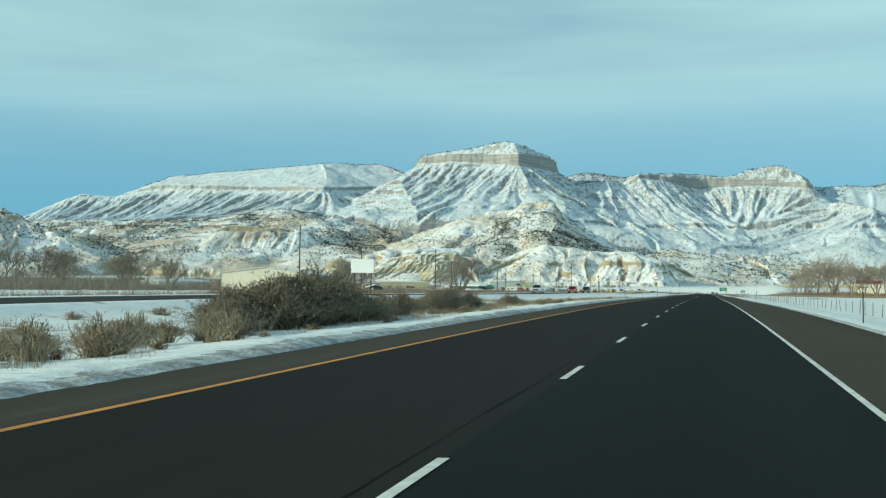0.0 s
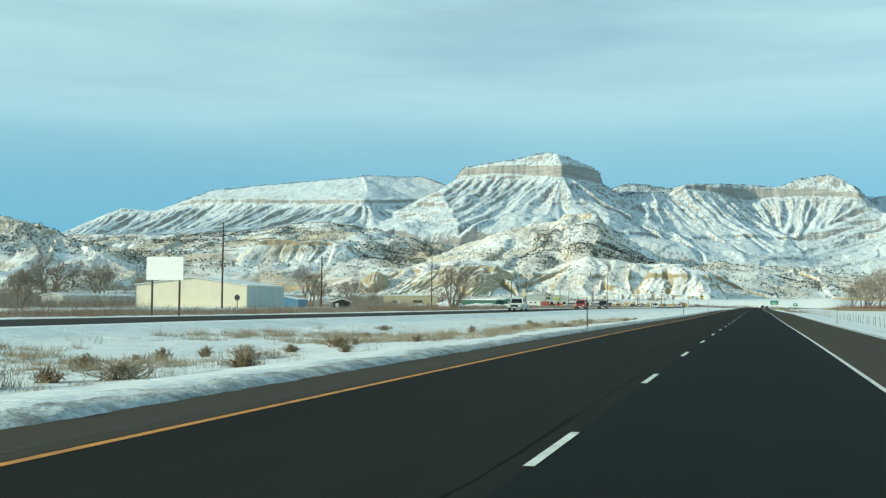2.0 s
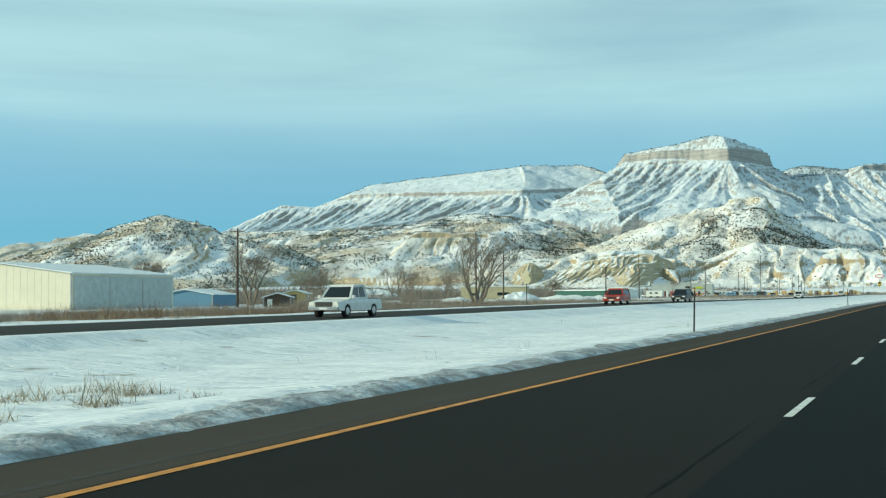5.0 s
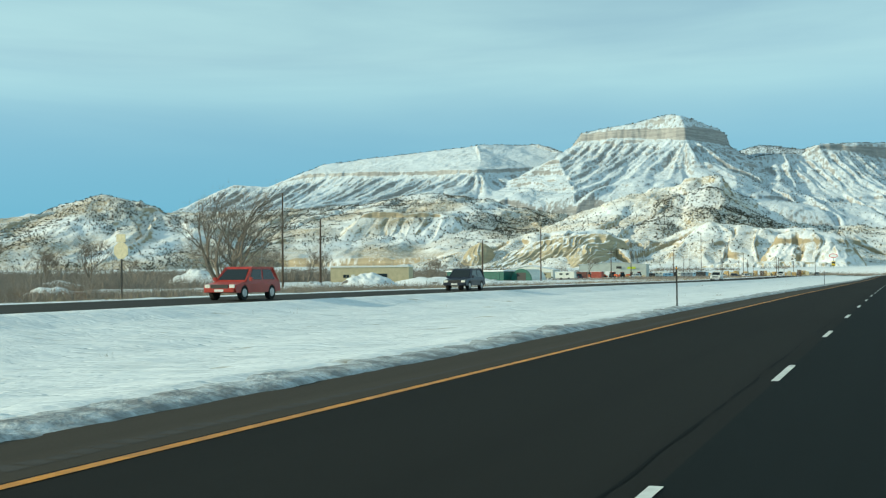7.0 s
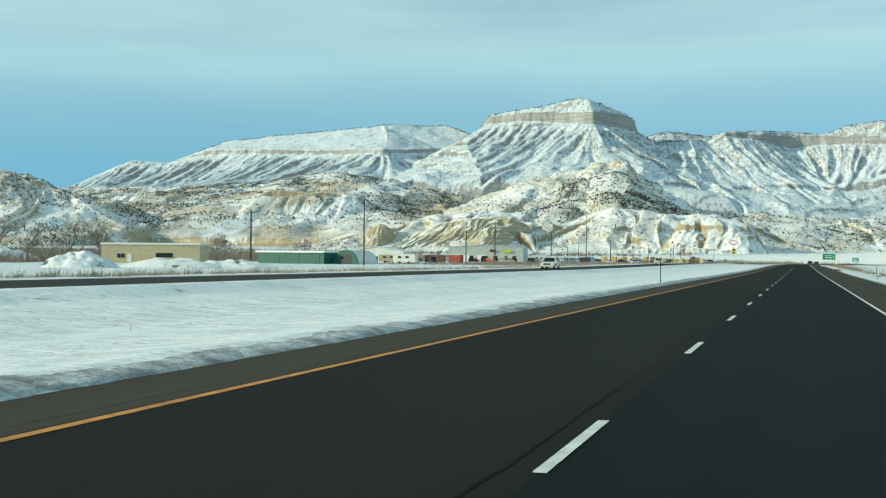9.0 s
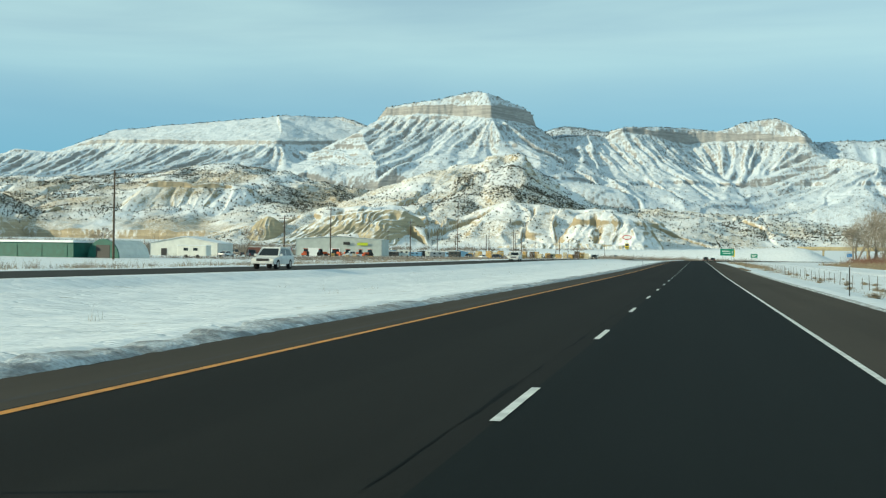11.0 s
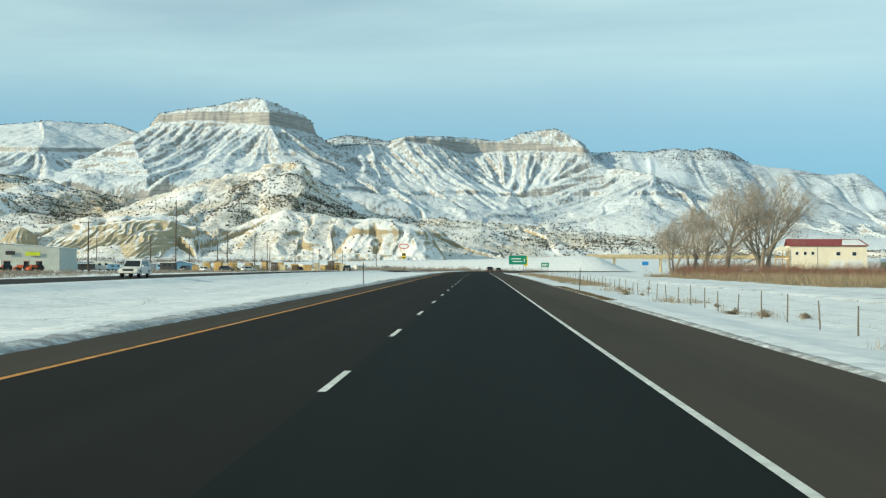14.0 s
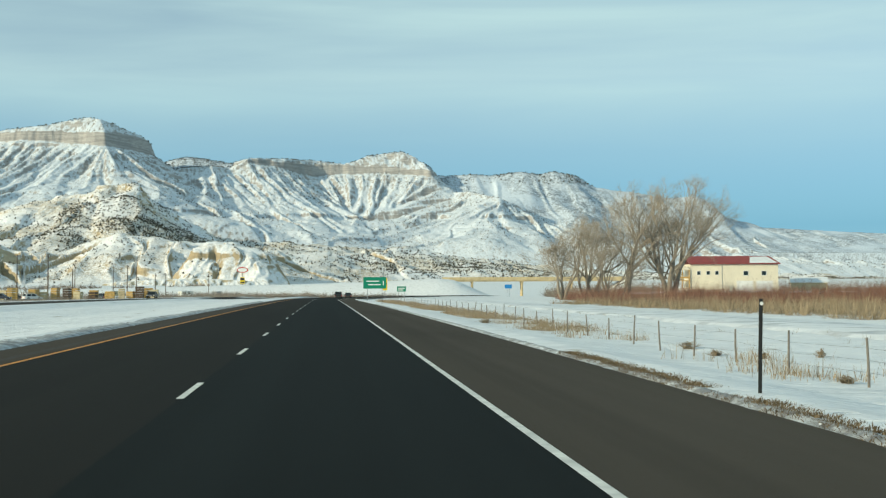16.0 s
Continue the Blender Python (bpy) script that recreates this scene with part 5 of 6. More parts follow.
# doors fill the right side; their grey paints in that wall's shade
gable_shed(-120.4, -97.2, 293.0, 316.5, 4.5, 5.9, "metal_shed", "cream metal shed with low gable roof and snow", MAT_CREAM, MAT_ROOFSNOW, 4, ribs=True, doors=(("right", -11.3, -3.9, 4.2, MAT_SIDING), ("right", -3.7, 3.7, 4.2, MAT_SIDING), ("right", 3.9, 11.3, 4.2, MAT_SIDING)))
gable_shed(-143, -112, 812, 836, 6.4, 7.4, "warehouse", "grey-green metal warehouse with white loading doors and small signs", MAT_WAREHOUSE, MAT_ROOFSNOW, 8, doors=(("front", -11, -7, 3.2, MAT_SIGNWHITE), ("front", -3.5, .5, 3.2, MAT_SIGNWHITE)))
gable_shed(-137, -119, 680, 692, 3.4, 5.0, "long_house", "long low white building under a snowy roof", MAT_WHITEWALL, MAT_ROOFSNOW, 3, doors=(("front", -6, -4.5, 2.0, MAT_DARK), ("front", -1, .5, 2.0, MAT_DARK), ("front", 3, 4.5, 2.0, MAT_DARK)))
gable_shed(-99.2, -95.2, 348, 353, 1.9, 2.4, "small_house", "small yellow wooden house with snowy roof", MAT_YELLOWPAINT, MAT_ROOFSNOW, 20, doors=(("front", -.5, .4, 1.8, MAT_DARK), ("right", -1, 0, 1.8, MAT_TRIM)))
gable_shed(-92.6, -88.6, 331, 335, 1.4, 2.0, "wooden_shack", "weathered dark wooden shack under a snowy roof", MAT_POLE, MAT_ROOFSNOW, 25, doors=(("front", -1.4, -.7, 1.2, MAT_TRIM), ("front", .5, 1.4, 1.2, MAT_DARK)))
gable_shed(-109, -100, 329, 337, 1.9, 2.6, "low_shed", "low blue metal shed with a snowy roof", MAT_BLUE, MAT_ROOFSNOW, 6)
gable_shed(-103, -94, 893, 902, 2.4, 3.4, "low_shed", "pale blue metal shed with arched snowy roof", MAT_BLUE, MAT_ROOFSNOW, 10)
gable_shed(-143, -138, 296, 330, 2.1, 2.6, "trailer_home", "long white trailer home with a snowy roof", MAT_WHITEWALL, MAT_ROOFSNOW)


def sign_panel(name, t, x0, x1, y, z0, z1, mat, label=""):
    return Geo().box(x0, x1, y, y + .05, z0, z1).part(name, mat, t, label)


warehouse_signs = thing("wall_sign", "small dark and yellow-green signs on a warehouse wall", "sign", (-127, 810, gz(-127, 810)), 8)
sign_panel("dark_board", warehouse_signs, 3.2, 5.6, 1.4, 4.2, 5.2, MAT_DARK)
sign_panel("yellow_board", warehouse_signs, 8.2, 12, 1.4, 4.0, 5.0, plain("yellow_green_board", (0.55, 0.62, 0.04), .5), "yellow-green board")


def flat_building():
    t = thing("flat_building", "tan stucco building with a flat snowy roof", "building", (-138.5, 560, gz(-138, 560)), 14)
    Geo().box(-11, 11, 0, 9, -.3, 4.1).part("body", MAT_TAN, t)
    Geo().box(-11.2, 11.2, -.2, 9.2, 4.1, 4.45, .08).part("parapet", MAT_TRIM, t)
    Geo().box(-10.9, 10.9, .1, 8.9, 4.45, 4.55).part("roof", MAT_ROOFSNOW, t)
    for x in (-7.4, -6.5):
        Geo().box(x, x + .75, -.05, .02, 1.2, 2.1).part("window", MAT_WINDOW, t)
    Geo().box(-5.2, -4.2, -.06, .02, .1, 2.1).part("door", MAT_TRIM, t)
    Geo().box(1.2, 5.0, -.05, .02, 1.3, 2.3).part("window", MAT_WINDOW, t)


flat_building()


def green_shed():
    t = thing("green_shed", "dark green long shed under thick snow", "building", (-117.5, 589, gz(-117, 589)), -15)
    g = Geo().box(-10, 10, 0, 7, -.3, 2.7)
    g.part("body", MAT_GREENWALL, t)
    Geo().box(-10.4, 10.4, -.4, 7.4, 2.7, 3.1, .12).part("roof_snow", MAT_ROOFSNOW, t)
    for x in (-6, 0, 6):
        Geo().box(x, x + 2.6, -.08, -.03, 0, 2.2).part("door", MAT_GREENWALL, t)


green_shed()


def quonset(x, y, r, depth, turn):
    t = thing("arched_hut", "white arched hut with a dark opening", "building", (x, y, gz(x, y)), turn)
    n = 12
    arc = [(r * math.cos(math.pi * k / n), r * 1.0 * math.sin(math.pi * k / n)) for k in range(n + 1)]
    Geo().prism([(a, b) for a, b in arc], .1, depth).part("shell", MAT_WHITEWALL, t)
    Geo().prism([(a * 1.04, b * 1.04) for a, b in arc], 0, .3).part("rim", MAT_GREENWALL, t, "dark green arch rim")
    Geo().box(-r * .45, r * .45, -.05, .08, 0, r * .7).part("door", MAT_DARK, t)


quonset(-103, 588, 3.3, 9, -12)


def house():
    """The cream two-storey house with a red roof."""
    t = thing("house", "cream two-storey house with red metal roof and garage doors", "house", (113.4, 900, gz(113, 900)), -6)
    w, d, e, r = 12.2, 9.0, 7.6, 9.7
    Geo().prism([(-w, -.4), (w, -.4), (w, e), (-w, e)], -d / 2, d / 2).part("body", MAT_CREAM, t)
    for sy in (-1, 1):
        g = Geo()
        g.add([(-w - .5, 0, r), (w - 1.5, 0, r), (w + .5, sy * (d / 2 + .6), e - .1), (-w - .5, sy * (d / 2 + .6), e - .1),
               (-w - .5, 0, r + .18), (w - 1.5, 0, r + .18), (w + .5, sy * (d / 2 + .6), e + .08), (-w - .5, sy * (d / 2 + .6), e + .08)],
              [(0, 1, 2, 3), (4, 5, 6, 7), (0, 1, 5, 4), (1, 2, 6, 5), (2, 3, 7, 6), (3, 0, 4, 7)])
        g.part("roof_slope", MAT_REDROOF, t, "red metal roof")
    Geo().add([(w - 1.5, 0, r + .1), (w + .5, -d / 2 - .6, e), (w + .5, d / 2 + .6, e)], [(0, 1, 2)]).part("hip_slope", MAT_REDROOF, t)
    Geo().add([(w - 7, -.9, r - .10), (w - 2.2, -.6, r + .02), (w - .2, -d / 2 - .4, e + .22), (w - 8, -d / 2 - .4, e + .22)], [(0, 1, 2, 3)]).part("snow_patch", MAT_ROOFSNOW, t, "snow left on the roof")
    for x in (3.2, 8.2):
        f = Geo().box(x - .75, x + .75, -d / 2 - .07, -d / 2, 4.3, 5.7).part("window", MAT_TRIM, t)
        Geo().box(x - .6, x + .6, -d / 2 - .1, -d / 2 - .07, 4.45, 5.55).part("pane", MAT_WINDOW, f)
    for x in (-7.2, -4.8, -9.8):
        f = Geo().box(x - .55, x + .55, -d / 2 - .07, -d / 2, 4.5, 5.7).part("window", MAT_TRIM, t)
        Geo().box(x - .42, x + .42, -d / 2 - .1, -d / 2 - .07, 4.62, 5.58).part("pane", MAT_WINDOW, f)
    for x in (2.9, 8.4):
        g = Geo()
        for k in range(4):
            g.box(x - 2.3, x + 2.3, -d / 2 - .08, -d / 2 - .01, .05 + .72 * k, .72 * (k + 1))
        g.part("garage_door", MAT_GARAGE, t, "pale panelled garage door")
    Geo().box(-3.4, -3.25, -d / 2 - .06, -d / 2, 0, e).part("downpipe", MAT_GREYMETAL, t)
    p = Geo().box(-w - 4.5, -w, -d / 2 - .5, d / 2 - 3, 2.9, 3.1).part("porch_roof", MAT_YELLOWWOOD, t, "orange-brown timber porch")
    for x in (-w - 4.3, -w - 2.2, -w - .3):
        Geo().box(x - .12, x + .12, -d / 2 - .4, -d / 2 - .16, 0, 6.0).part("porch_post", MAT_YELLOWWOOD, t)
    Geo().box(-w - 4.4, -w - .1, -d / 2 - .45, -d / 2 - .3, 3.6, 4.1).part("railing", MAT_YELLOWWOOD, t)
    Geo().prism([(-w - 4.8, 6.0), (-w, 6.0), (-w - 2.2, 7.6)], -d / 2 - .5, d / 2 - 3).part("porch_gable", MAT_CREAM, t)


house()
gable_shed(134, 146, 905, 915, 2.6, 4.0, "small_house", "low tan house with a snowy roof by the willows", MAT_TAN, MAT_ROOFSNOW, 70)
gable_shed(160, 178, 1010, 1022, 2.6, 4.0, "small_house", "low white house with a snowy roof far off", MAT_WHITEWALL, MAT_ROOFSNOW, 80)
gable_shed(118, 126, 960, 968, 2.4, 3.4, "small_house", "low pale house behind the cream house", MAT_WHITEWALL, MAT_ROOFSNOW, 65)

# ---- snow mounds ----


def mound(x, y, rx, ry, h, seed):
    n = 40
    a = np.linspace(-1, 1, n)
    U, V = np.meshgrid(a, a)
    q = np.clip(1 - (U ** 2 + V ** 2), 0, 1)
    Z = h * .62 * q ** .75 * (.5 + .9 * fbm(U * 1.8 + seed * 3.7, V * 1.8, 4)) + (fbm(U * 5 + seed, V * 5, 5) - .5) * h * .35 * q
    X, Y = x + U * rx, y + V * ry
    ob = grid_object("snow_mound", X, Y, ground_z(X, Y) - .15 + Z, MAT_MOUND)
    tagged(ob, "snow-covered earth mound with dark bare patches", "mound", "snow mounds")


MAT_MOUND = snow_material("mound_snow", (0.10, 0.085, 0.06), 0.60, 0.66, 0.35)
mound(-190, 577, 11, 8, 5.0, 1)
mound(-156, 502, 10, 7, 5.6, 2)
mound(-100, 472, 6, 5, 3.3, 10)
mound(-91, 482, 9, 4.5, 2.3, 3)
mound(-83, 486, 8, 4, 2.0, 4)
mound(-95, 415, 4, 3, 1.8, 6)
mound(-86, 418, 4, 3, 1.5, 7)
mound(-120, 400, 6, 4, 2.0, 8)
mound(-78, 345, 3, 2, 1.2, 9)

# ---- signs ----


def post_sign(name, label, x, y, turn, posts, w, z0, z1, mat, parts=(), post_mat=MAT_GREYMETAL, back=None):
    """A panel on upright posts; the face looks towards -y. parts: (name, x0, x1, z0, z1, material) on the face."""
    t = thing(name, label, "sign", (x, y, gz(x, y)), turn)
    b = .05
    g = Geo()
    g.prism([(-w / 2 + b, z0), (w / 2 - b, z0), (w / 2, z0 + b), (w / 2, z1 - b), (w / 2 - b, z1), (-w / 2 + b, z1), (-w / 2, z1 - b), (-w / 2, z0 + b)], -.03, .03)
    p = g.part("panel", mat, t)
    for px in posts:
        Geo().box(px - .06, px + .06, .04, .16, -.3, z1 - .1).part("post", post_mat, t)
    for n, a0, a1, c0, c1, m in parts:
        Geo().box(a0, a1, -.045, -.031, c0, c1).part(n, m, p)
    return t


# exit sign: lines of writing too small to read stay bars
post_sign("highway_sign", "green highway guide sign with white writing", 9.6, 800, 0, (-1.4, 1.4), 4.4, 2.5, 4.7, MAT_SIGNGREEN,
          (("writing_bar", -1.6, .8, 3.8, 4.02, MAT_SIGNWHITE), ("writing_bar", -1.3, 1.1, 3.15, 3.36, MAT_SIGNWHITE), ("arrow_bar", 1.55, 1.72, 3.1, 4.0, MAT_SIGNWHITE)))
post_sign("exit_sign", "yellow advisory sign beside the green guide sign", 11.7, 803, 0, (0,), .9, 2.2, 4.6, MAT_SIGNYELLOW, (("writing_bar", -.3, .3, 3.2, 3.6, MAT_DARK),))
post_sign("highway_sign", "small green highway sign on a snowy bank", 27, 1000, 0, (-1, 1), 3.2, 2.3, 4.1, MAT_SIGNGREEN, (("writing_bar", -1.2, 1.2, 3.3, 3.6, MAT_SIGNWHITE), ("writing_bar", -1.2, .6, 2.7, 3.0, MAT_SIGNWHITE)))
post_sign("blue_sign", "small blue roadside sign by the overpass", 92, 1180, 0, (-.6, .6), 3.6, 4.2, 6.2, plain("sign_blue", (0.02, 0.22, 0.55), .45))
post_sign("highway_sign", "bright bare metal back of a highway sign", -44, 156, 0, (-1.1, 1.2), 3.1, 2.8, 4.6, MAT_SIGNBACK, (), MAT_POLE)


def stop_sign(x, y, h, w, mat, label, extra=False, turn=0):
    t = thing("road_sign", label, "sign", (x, y, gz(x, y)), turn)
    Geo().box(-.04, .04, .02, .1, -.2, h).part("post", MAT_POST, t)
    oct8 = [(w / 2 / math.cos(math.pi / 8) * math.cos(math.pi / 8 + k * math.pi / 4), h - w / 2 + w / 2 / math.cos(math.pi / 8) * math.sin(math.pi / 8 + k * math.pi / 4)) for k in range(8)]
    Geo().prism(oct8, -.012, .012).part("panel", mat, t)
    if extra:
        Geo().box(-w * .32, w * .32, -.012, .012, h + .02, h + .5).part("upper_panel", mat, t)


stop_sign(-68.2, 224.8, 2.35, .78, MAT_DARK, "octagonal road sign seen from its dark back")
stop_sign(-44.3, 308.5, 3.4, 1.0, plain("pale_sign_back", (0.62, 0.55, 0.36), .5), "pale back of an octagonal sign under another", True)


def tall_sign():
    t = thing("pole_sign", "tall pole sign with a red and white oval", "sign", (-58.6, 1450, gz(-58, 1450)), 0)
    Geo().tube((0, .3, -1), (0, .3, 17), .35, .3, 10).part("pole", MAT_GREYMETAL, t)
    n = 20
    for nm, a, b, y0, y1, m in (("rim", 4.0, 2.0, -.2, .2, MAT_SIGNRED), ("face", 3.4, 1.4, -.26, -.2, MAT_SIGNWHITE)):
        Geo().prism([(a * math.cos(2 * math.pi * k / n), 18.2 + b * math.sin(2 * math.pi * k / n)) for k in range(n)], y0, y1).part(nm, m, t)
    Geo().box(-2.2, 2.2, -.24, -.2, 17.8, 18.6).part("writing_bar", MAT_SIGNRED, t)
    Geo().box(-1.6, 1.6, -.2, .2, 8.5, 13.0).part("lower_board", MAT_SIGNYELLOW, t, "yellow and dark price board")
    Geo().box(-1.4, 1.4, -.24, -.2, 10.8, 12.6).part("dark_panel", MAT_DARK, t)
    Geo().box(-1.4, 1.4, -.24, -.2, 8.8, 9.8).part("dark_panel", MAT_DARK, t)


tall_sign()

# ---- overpass and its banks ----


def overpass():
    t = thing("overpass", "tan concrete road overpass with a rail", "bridge", (70, 1300, 0), -4)
    Geo().box(0, 110, 0, 11, 7.0, 8.4, .1).part("deck", MAT_CONCRETE, t)
    g = Geo().box(0, 110, -.35, 0, 7.6, 9.6)
    g.part("parapet", MAT_CONCRETE, t)
    Geo().box(0, 110, 11, 11.35, 7.6, 9.6).part("parapet", MAT_CONCRETE, t)
    for x in (18, 48, 78):
        for y in (2, 8.5):
            Geo().tube((x, y, -4), (x, y, 7.1), .6, .6, 12).part("pier", MAT_CONCRETE, t)
        Geo().box(x - .7, x + .7, .5, 10.5, 6.3, 7.0).part("pier_cap", MAT_CONCRETE, t)


overpass()


def bank(name, crest, y0, y1, label, mat):
    """A long low bank of earth across the way; crest: (x, height)."""
    cx, cz = np.array(crest, float).T
    xs = np.arange(cx[0], cx[-1], 3.0)
    ys = np.linspace(0, 1, 24)
    X, V = np.meshgrid(xs, ys)
    k = smooth01(np.minimum(V / .4, (1 - V) / .3))
    Z = np.interp(X, cx, cz) * k + (fbm(X / 8, V * 8, 4) - .5) * .5 * k - (1 - k) * 3.5
    Y = y0 + V * (y1 - y0)
    ob = grid_object(name, X, Y, Z, mat)
    tagged(ob, label, "bank", kind="structure")


bank("embankment", [(-330, 0), (-200, 2.5), (-90, 4.5), (-20, 5.6), (40, 7.4), (66, 8.8), (76, 8), (98, -2)], 1255, 1335, "snowy earth embankment of the overpass", MAT_SNOW)
bank("embankment", [(165, -1), (180, 8.0), (215, 5), (280, 1.5), (420, 0), (520, -2)], 1255, 1335, "snowy earth embankment beyond the overpass", MAT_SNOW)

# ---- frontage road ----


def frontage():
    ys = np.linspace(330, 1000, 320)
    cx = 25.5 + np.clip(ys - 640, 0, None) * .012 + 2.0 * np.sin(ys / 160)
    off = np.array([-4.2, -3.0, -1.6, -.8, .8, 1.6, 3.0, 4.2])
    lift = np.array([-.45, .05, .03, .07, .07, .03, .06, -.45])
    X = cx[:, None] + off[None, :]
    Y = np.repeat(ys[:, None], 8, 1)
    Z = road_z(Y) - .40 + lift[None, :] + .10 + (fbm(X * .5, Y * .3, 3) - .5) * .05
    ob = grid_object("frontage_road", X, Y, Z, MAT_PACKED)
    tagged(ob, "snow-packed frontage road with grey wheel tracks", "road", kind="structure")


MAT_PACKED = snow_material("packed_snow", (0.42, 0.44, 0.47), 0.50, 0.72, 0.3)
frontage()

# ---- yard clutter beyond the opposite carriageway ----


def lumber(x, y, w, h, turn, mat, label):
    t = thing("lumber_stack", label, "lumber stack", (x, y, gz(x, y)), turn, "lumber stacks")
    rows = max(2, int(h / .55))
    for k in range(rows):
        Geo().box(-w / 2 + rng.uniform(0, .12), w / 2 - rng.uniform(0, .12), -1.2, 1.2, k * h / rows + .07, (k + 1) * h / rows, .04).part("timber_pack", mat, t)


for k in range(22):
    lumber(-92 + 2.3 * k + rng.uniform(-.6, .6), 884 + rng.uniform(-6, 10), rng.uniform(1.6, 2.6), rng.uniform(1.6, 3.2), rng.uniform(-12, 12), (MAT_YELLOWWOOD, MAT_TAN, MAT_YELLOWWOOD, MAT_POLE)[k % 4], "stack of tan sawn timber in a yard")


def trailer(x, y, l, h, turn, mat, label):
    t = thing("trailer", label, "trailer", (x, y, gz(x, y)), turn, "parked trailers")
    Geo().box(-l / 2, l / 2, -1.2, 1.2, .45, h, .12).part("body", mat, t)
    for px in (-l * .28, l * .05):
        Geo().box(px, px + .9, -1.23, -1.2, h * .60, h * .82).part("window", MAT_WINDOW, t)
    for px in (-l * .2, l * .2):
        Geo().tube((px, -1.22, .34), (px, -1.0, .34), .34, .34, 14).part("wheel", MAT_TYRE, t)
    Geo().box(-l / 2 - .05, l / 2 + .05, -1.25, 1.25, h, h + .12, .05).part("roof_snow", MAT_ROOFSNOW, t)


for k in range(12):
    trailer(-126 + 3.1 * k + rng.uniform(-.6, .6), 858 + rng.uniform(-6, 8), rng.uniform(4, 6.5), rng.uniform(1.9, 2.8), rng.uniform(-20, 30), (MAT_WHITEWALL, MAT_GREYMETAL, MAT_BLUE, MAT_DARK)[k % 4], "parked trailer with snow on its roof")
for k, (x, y) in enumerate(((-96, 612), (-118, 664), (-62, 1010), (-55, 1060), (-66, 960), (-48, 1120))):
    trailer(x, y, 6, 2.4, 15 * k, (MAT_WHITEWALL, MAT_TAN, MAT_GREYMETAL)[k % 3], "parked trailer with snow on its roof")


def tractor(x, y, turn):
    t = thing("tractor", "orange farm machine parked before a warehouse", "tractor", (x, y, gz(x, y)), turn, "parked machines")
    Geo().box(-.4, 1.6, -.45, .45, .8, 1.6, .15).part("bonnet", MAT_ORANGE, t)
    Geo().prism([(-1.4, .8), (-.3, .8), (-.4, 2.5), (-1.3, 2.5)], -.7, .7).part("cab", MAT_GLASS, t)
    Geo().box(-1.5, -.2, -.8, .8, 2.5, 2.62).part("cab_roof", MAT_ORANGE, t)
    for px, r in ((-1.0, .8), (1.2, .5)):
        for s in (-1, 1):
            Geo().tube((px, s * .6, r), (px, s * .95, r), r, r, 16).part("wheel", MAT_TYRE, t)
    Geo().prism([(1.6, .3), (2.4, .3), (2.4, .9), (1.7, 1.1)], -.9, .9).part("bucket", MAT_ORANGE, t)


for k, (x, y) in enumerate(((-128, 800), (-124, 802), (-119, 799), (-116, 803), (-112, 801), (-134, 799), (-121, 795))):
    tractor(x, y, 40 + 47 * k)

def container(x, y, l, turn, mat, label):
    t = thing("storage_container", label, "container", (x, y, gz(x, y)), turn, "storage containers")
    g = Geo().box(-l / 2, l / 2, -1.2, 1.2, .08, 2.5)
    k = -l / 2 + .2
    while k < l / 2 - .2:
        g.box(k, k + .14, -1.24, -1.2, .2, 2.4)
        k += .3
    g.part("body", mat, t)
    Geo().box(-l / 2 - .03, l / 2 + .03, -1.26, 1.26, 2.5, 2.6, .04).part("roof_snow", MAT_ROOFSNOW, t)


MAT_RUSTRED = plain("rust_red_paint", (0.22, 0.095, 0.07), 0.8, vary=.35, scale=2)
container(-112, 692, 6.1, 4, MAT_RUSTRED, "rust-red storage container in the snowy yard")
container(-104, 688, 4.0, -8, plain("red_steel", (0.34, 0.07, 0.05), 0.7, vary=.3, scale=2), "short red storage container in the snowy yard")


def pallet_stack(x, y, h):
    t = thing("pallet_stack", "stack of pale wooden pallets in the snowy yard", "pallets", (x, y, gz(x, y)), rng.uniform(-20, 20), "pallet stacks")
    for k in range(int(h / .3)):
        Geo().box(-.6, .6, -.6, .6, .3 * k + .03, .3 * k + .2).part("pallet", MAT_YELLOWWOOD, t)


for x, y, h in ((-98, 712, 1.2), (-95, 716, .9), (-92, 713, 1.2), (-89, 719, .6)):
    pallet_stack(x, y, h)


# ---- vehicles ----


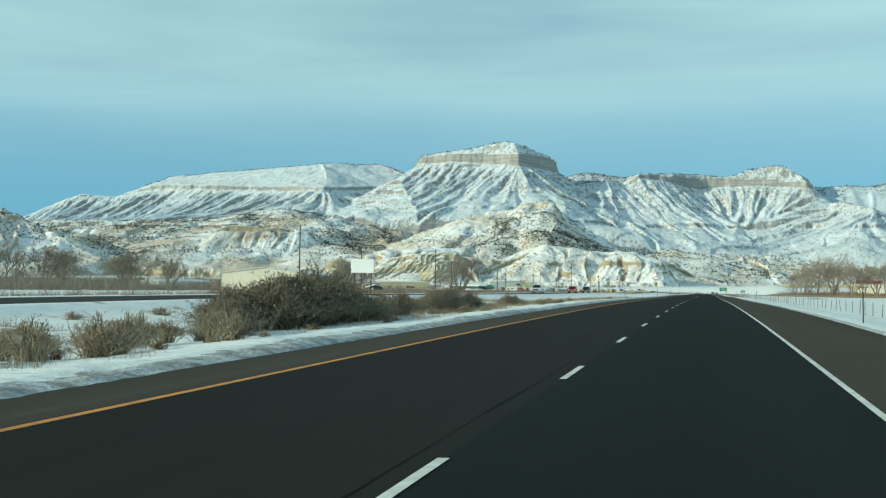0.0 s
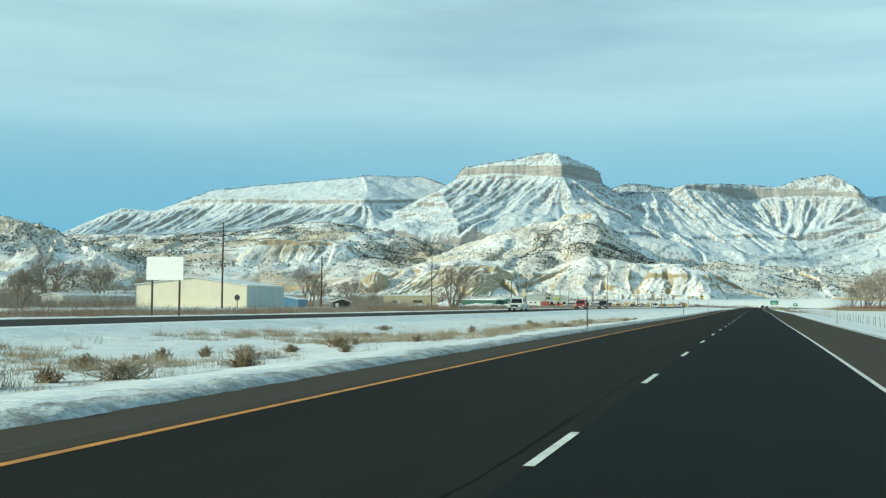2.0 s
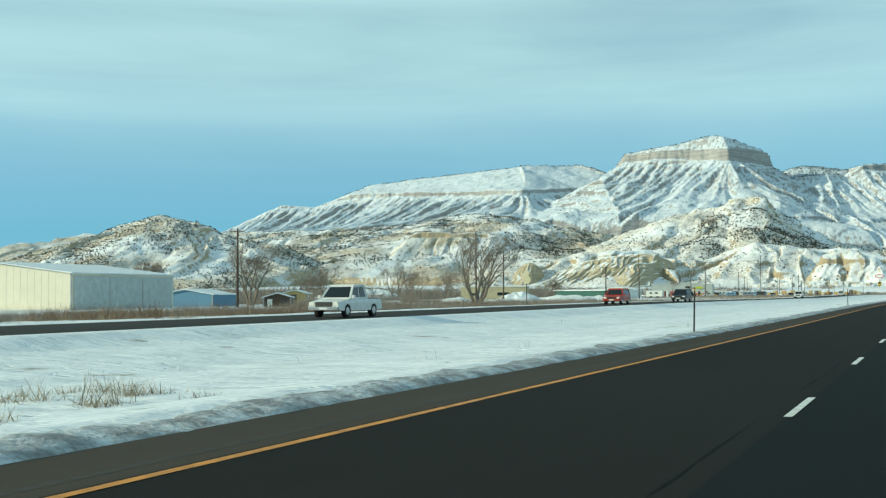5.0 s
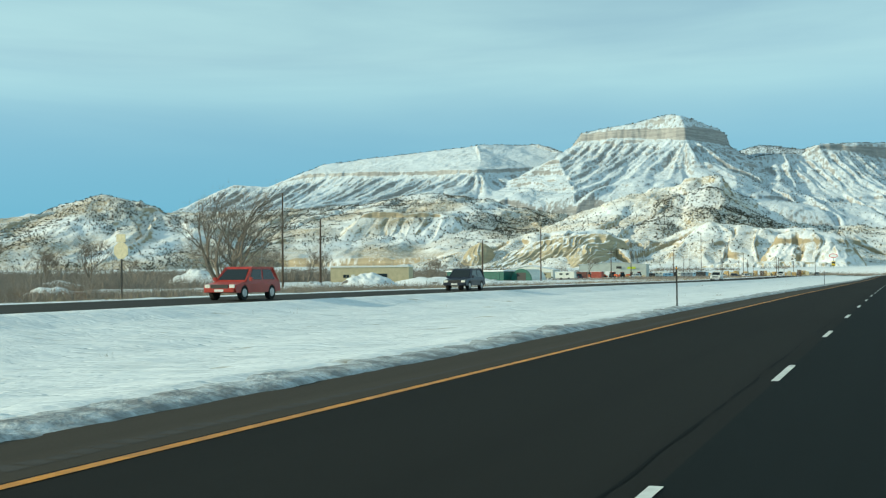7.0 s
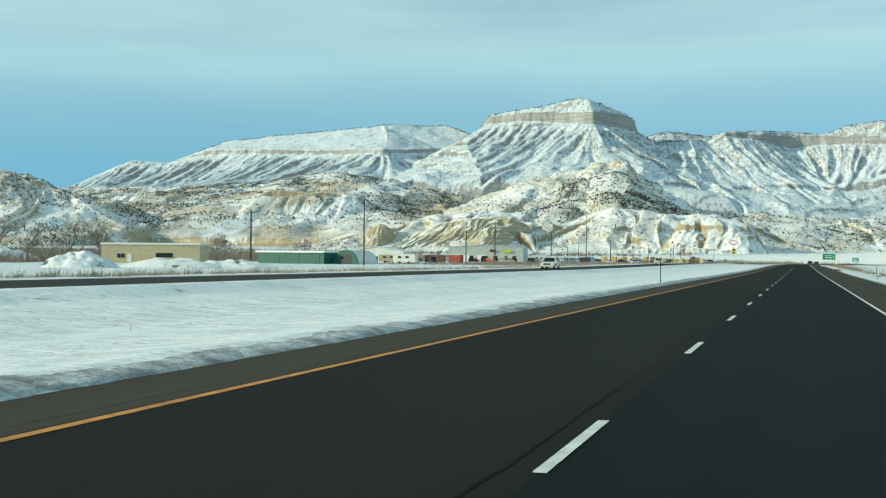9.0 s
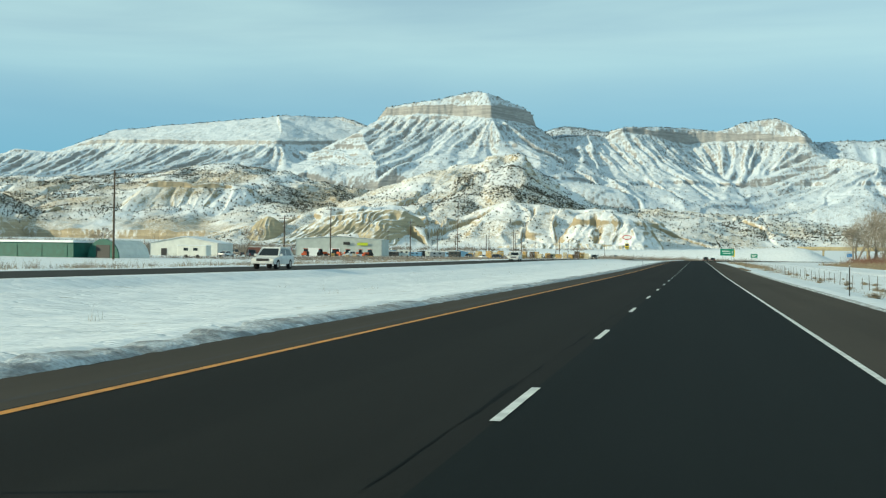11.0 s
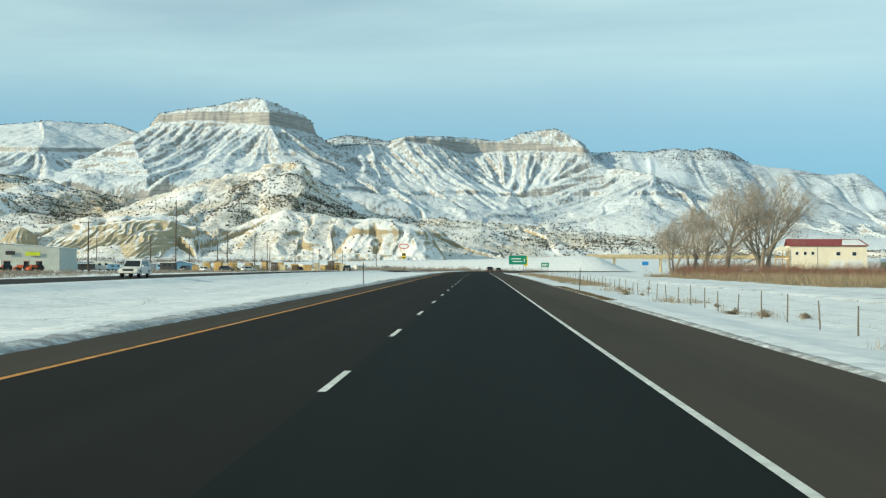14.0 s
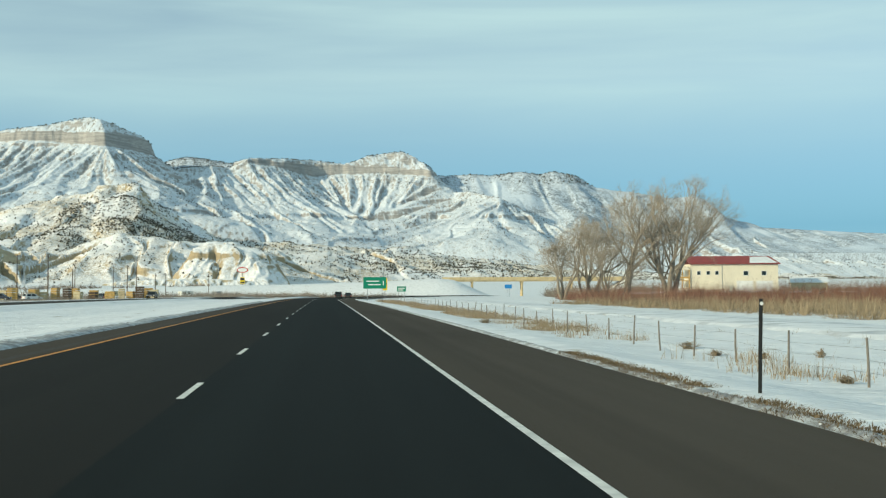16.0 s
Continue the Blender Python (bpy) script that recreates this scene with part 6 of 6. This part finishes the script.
def vehicle(x, y, z, turn, paint, kind, label):
    """A car, at rest; built nose to +x and turned."""
    t = thing({"pickup": "pickup_truck", "suv": "suv", "car": "car"}[kind], label, "car", (x, y, z), turn)
    L, W, H = {"pickup": (5.6, 1.95, 1.85), "suv": (4.7, 1.85, 1.70), "car": (4.6, 1.8, 1.45)}[kind]
    m = PAINT[paint]
    h = L / 2
    belt = H * .56
    hood = h * .42
    r = .37 if kind != "car" else .32

    def arch(cx):
        return [(cx - r * 1.15, .38), (cx - r * .8, r * 1.75), (cx, r * 2.15), (cx + r * .8, r * 1.75), (cx + r * 1.15, .38)]
    fa, ra = h * .62, -h * .60
    body = [(-h, .45), *arch(ra), *arch(fa), (h - .05, .40), (h, .62), (h - .06, belt * .82), (hood + .25, belt * 1.0), (-h + .06, belt), (-h, belt * .75)]
    if kind == "pickup":
        body[-2] = (-h + .04, belt * .98)
    Geo().prism(body, -W / 2, W / 2, [1] * (len(body) - 5) + [.97, .97, .94, .96, .97]).part("body", m, t)
    if kind == "pickup":
        roof = [(hood + .15, belt), (hood - .55, H - .06), (hood - 1.9, H - .04), (hood - 2.15, belt)]
    elif kind == "suv":
        roof = [(hood + .25, belt), (hood - .55, H - .06), (-h + .55, H - .06), (-h + .12, belt)]
    else:
        roof = [(hood + .2, belt), (hood - .75, H - .05), (-h * .35, H - .05), (-h * .78, belt)]
    half = W / 2 - .06
    Geo().prism(roof, -half, half, [1, .80, .80, 1]).part("cabin", m, t)

    def pane(name, corners):
        """A pane of dark glass just proud of the cabin."""
        c = [Vector(p) for p in corners]
        n = (c[1] - c[0]).cross(c[3] - c[0]).normalized()
        mid = (c[0] + c[1] + c[2] + c[3]) / 4 - Vector(((roof[1][0] + roof[2][0]) / 2, 0, belt))
        n = n if n.dot(mid) > 0 else -n
        Geo().add([tuple(p + n * .014) for p in c] + [tuple(p - n * .02) for p in c],
                  [(0, 1, 2, 3), (4, 5, 6, 7), (0, 1, 5, 4), (1, 2, 6, 5), (2, 3, 7, 6), (3, 0, 4, 7)]).part(name, MAT_GLASS, t)

    def at(a, b, u, side):
        """A point on the cabin between two corners of its outline."""
        wide = lambda p: half * (1 if p[1] <= belt + .01 else .80)
        return (a[0] + (b[0] - a[0]) * u, side * (wide(a) + (wide(b) - wide(a)) * u), a[1] + (b[1] - a[1]) * u)
    for name, a, b in (("windscreen", roof[0], roof[1]), ("rear_window", roof[3], roof[2])):
        pane(name, [at(a, b, .10, -.90), at(a, b, .10, .90), at(a, b, .88, .88), at(a, b, .88, -.88)])
    for s in (-1, 1):
        def side_point(u, v):
            p, q = Vector(at(roof[0], roof[1], v, s)), Vector(at(roof[3], roof[2], v, s))
            return p + (q - p) * u
        for u0, u1 in ((.10, .47), (.53, .90)):
            pane("side_window", [side_point(u0, .12), side_point(u1, .12), side_point(u1, .86), side_point(u0, .86)])
    (ax, az), (bx, bz) = roof[1], roof[2]
    Geo().prism([(ax + .06, az - .06), (ax - .1, az + .05), (bx + .1, bz + .05), (bx - .06, bz - .06)], -W * .40, W * .40).part("roof", m, t)
    for s in (-1, 1):
        for (p0, p1) in ((roof[0], roof[1]), (roof[3], roof[2])):
            Geo().tube((p0[0], s * (W / 2 - .07), p0[1]), (p1[0], s * W * .40, p1[1]), .045, .045, 6).part("pillar", m, t)
        for cx in (fa, ra):
            w = Geo().tube((cx, s * (W / 2 - .24), r), (cx, s * (W / 2 - .01), r), r, r, 18).part("wheel", MAT_TYRE, t)
            Geo().tube((cx, s * (W / 2 - .02), r), (cx, s * (W / 2 + .005), r), r * .62, r * .58, 14).part("rim", MAT_RIM, w)
        Geo().box(h - .16, h + .005, *sorted((s * W * .29, s * W * .46)), belt * .66, belt * .84, .02).part("headlight", MAT_LAMP, t, "clear headlight")
        Geo().box(-h - .005, -h + .08, *sorted((s * W * .38, s * W * .48)), belt * .6, belt * .9).part("tail_light", MAT_TAIL, t, "red tail light")
        Geo().box(hood - .05, hood + .12, *sorted((s * (W / 2 + .02), s * (W / 2 + .2))), belt + .02, belt + .2, .02).part("mirror", m, t)
    Geo().box(h - .05, h + .02, -W * .26, W * .26, belt * .58, belt * .84).part("grille", MAT_DARK, t)
    Geo().box(h - .08, h + .06, -W * .46, W * .46, .42, .60, .03).part("bumper", MAT_RIM if kind == "pickup" else m, t)
    Geo().box(h + .06, h + .07, -.26, .26, .44, .56).part("number_plate", MAT_SIGNWHITE, t)
    if kind == "pickup":
        Geo().box(-h + .15, hood - 2.3, -W / 2 + .12, W / 2 - .12, belt - .02, belt + .005).part("bed_floor", MAT_DARK, t)


def oncoming(y, lane, paint, kind, label):
    x = {"near": -32.0, "far": -35.6}[lane]
    vehicle(x + float(bend(y)), y, float(road_z(y)) + OPP_Z + .045, -90, paint, kind, label)


oncoming(238, "near", "white", "pickup", "white pickup truck on the opposite carriageway")
oncoming(301.5, "near", "red", "suv", "red sport utility car on the opposite carriageway")
oncoming(336, "near", "navy", "suv", "dark blue sport utility car on the opposite carriageway")
oncoming(476.5, "near", "white", "suv", "white sport utility car on the opposite carriageway")
oncoming(606, "near", "white", "suv", "white sport utility car on the opposite carriageway")
oncoming(820, "far", "dark", "car", "dark car far along the opposite carriageway")
for y, xo, p, k in ((872, .3, "dark", "suv"), (905, .4, "dark", "car")):
    vehicle(xo + float(bend(y)), y, float(road_z(y)) - CROSS * xo + .01, 90, p, k, "dark car far ahead in the driving lanes")

# parked cars in the yards across the highway
for k, (x, y, p, kd) in enumerate(((-118, 668, "dark", "suv"), (-113, 672, "white", "car"), (-108, 676, "navy", "pickup"), (-122, 700, "dark", "pickup"), (-99, 735, "white", "pickup"), (-84, 842, "dark", "suv"), (-80, 850, "white", "car"), (-76, 862, "navy", "suv"), (-72, 876, "white", "suv"), (-78, 884, "dark", "car"), (-64, 925, "dark", "suv"), (-60, 940, "white", "pickup"))):
    vehicle(x, y, gz(x, y), 25 + 47 * k, p, kd, {"dark": "dark", "white": "white", "navy": "dark blue"}[p] + " car parked in a snowy yard")
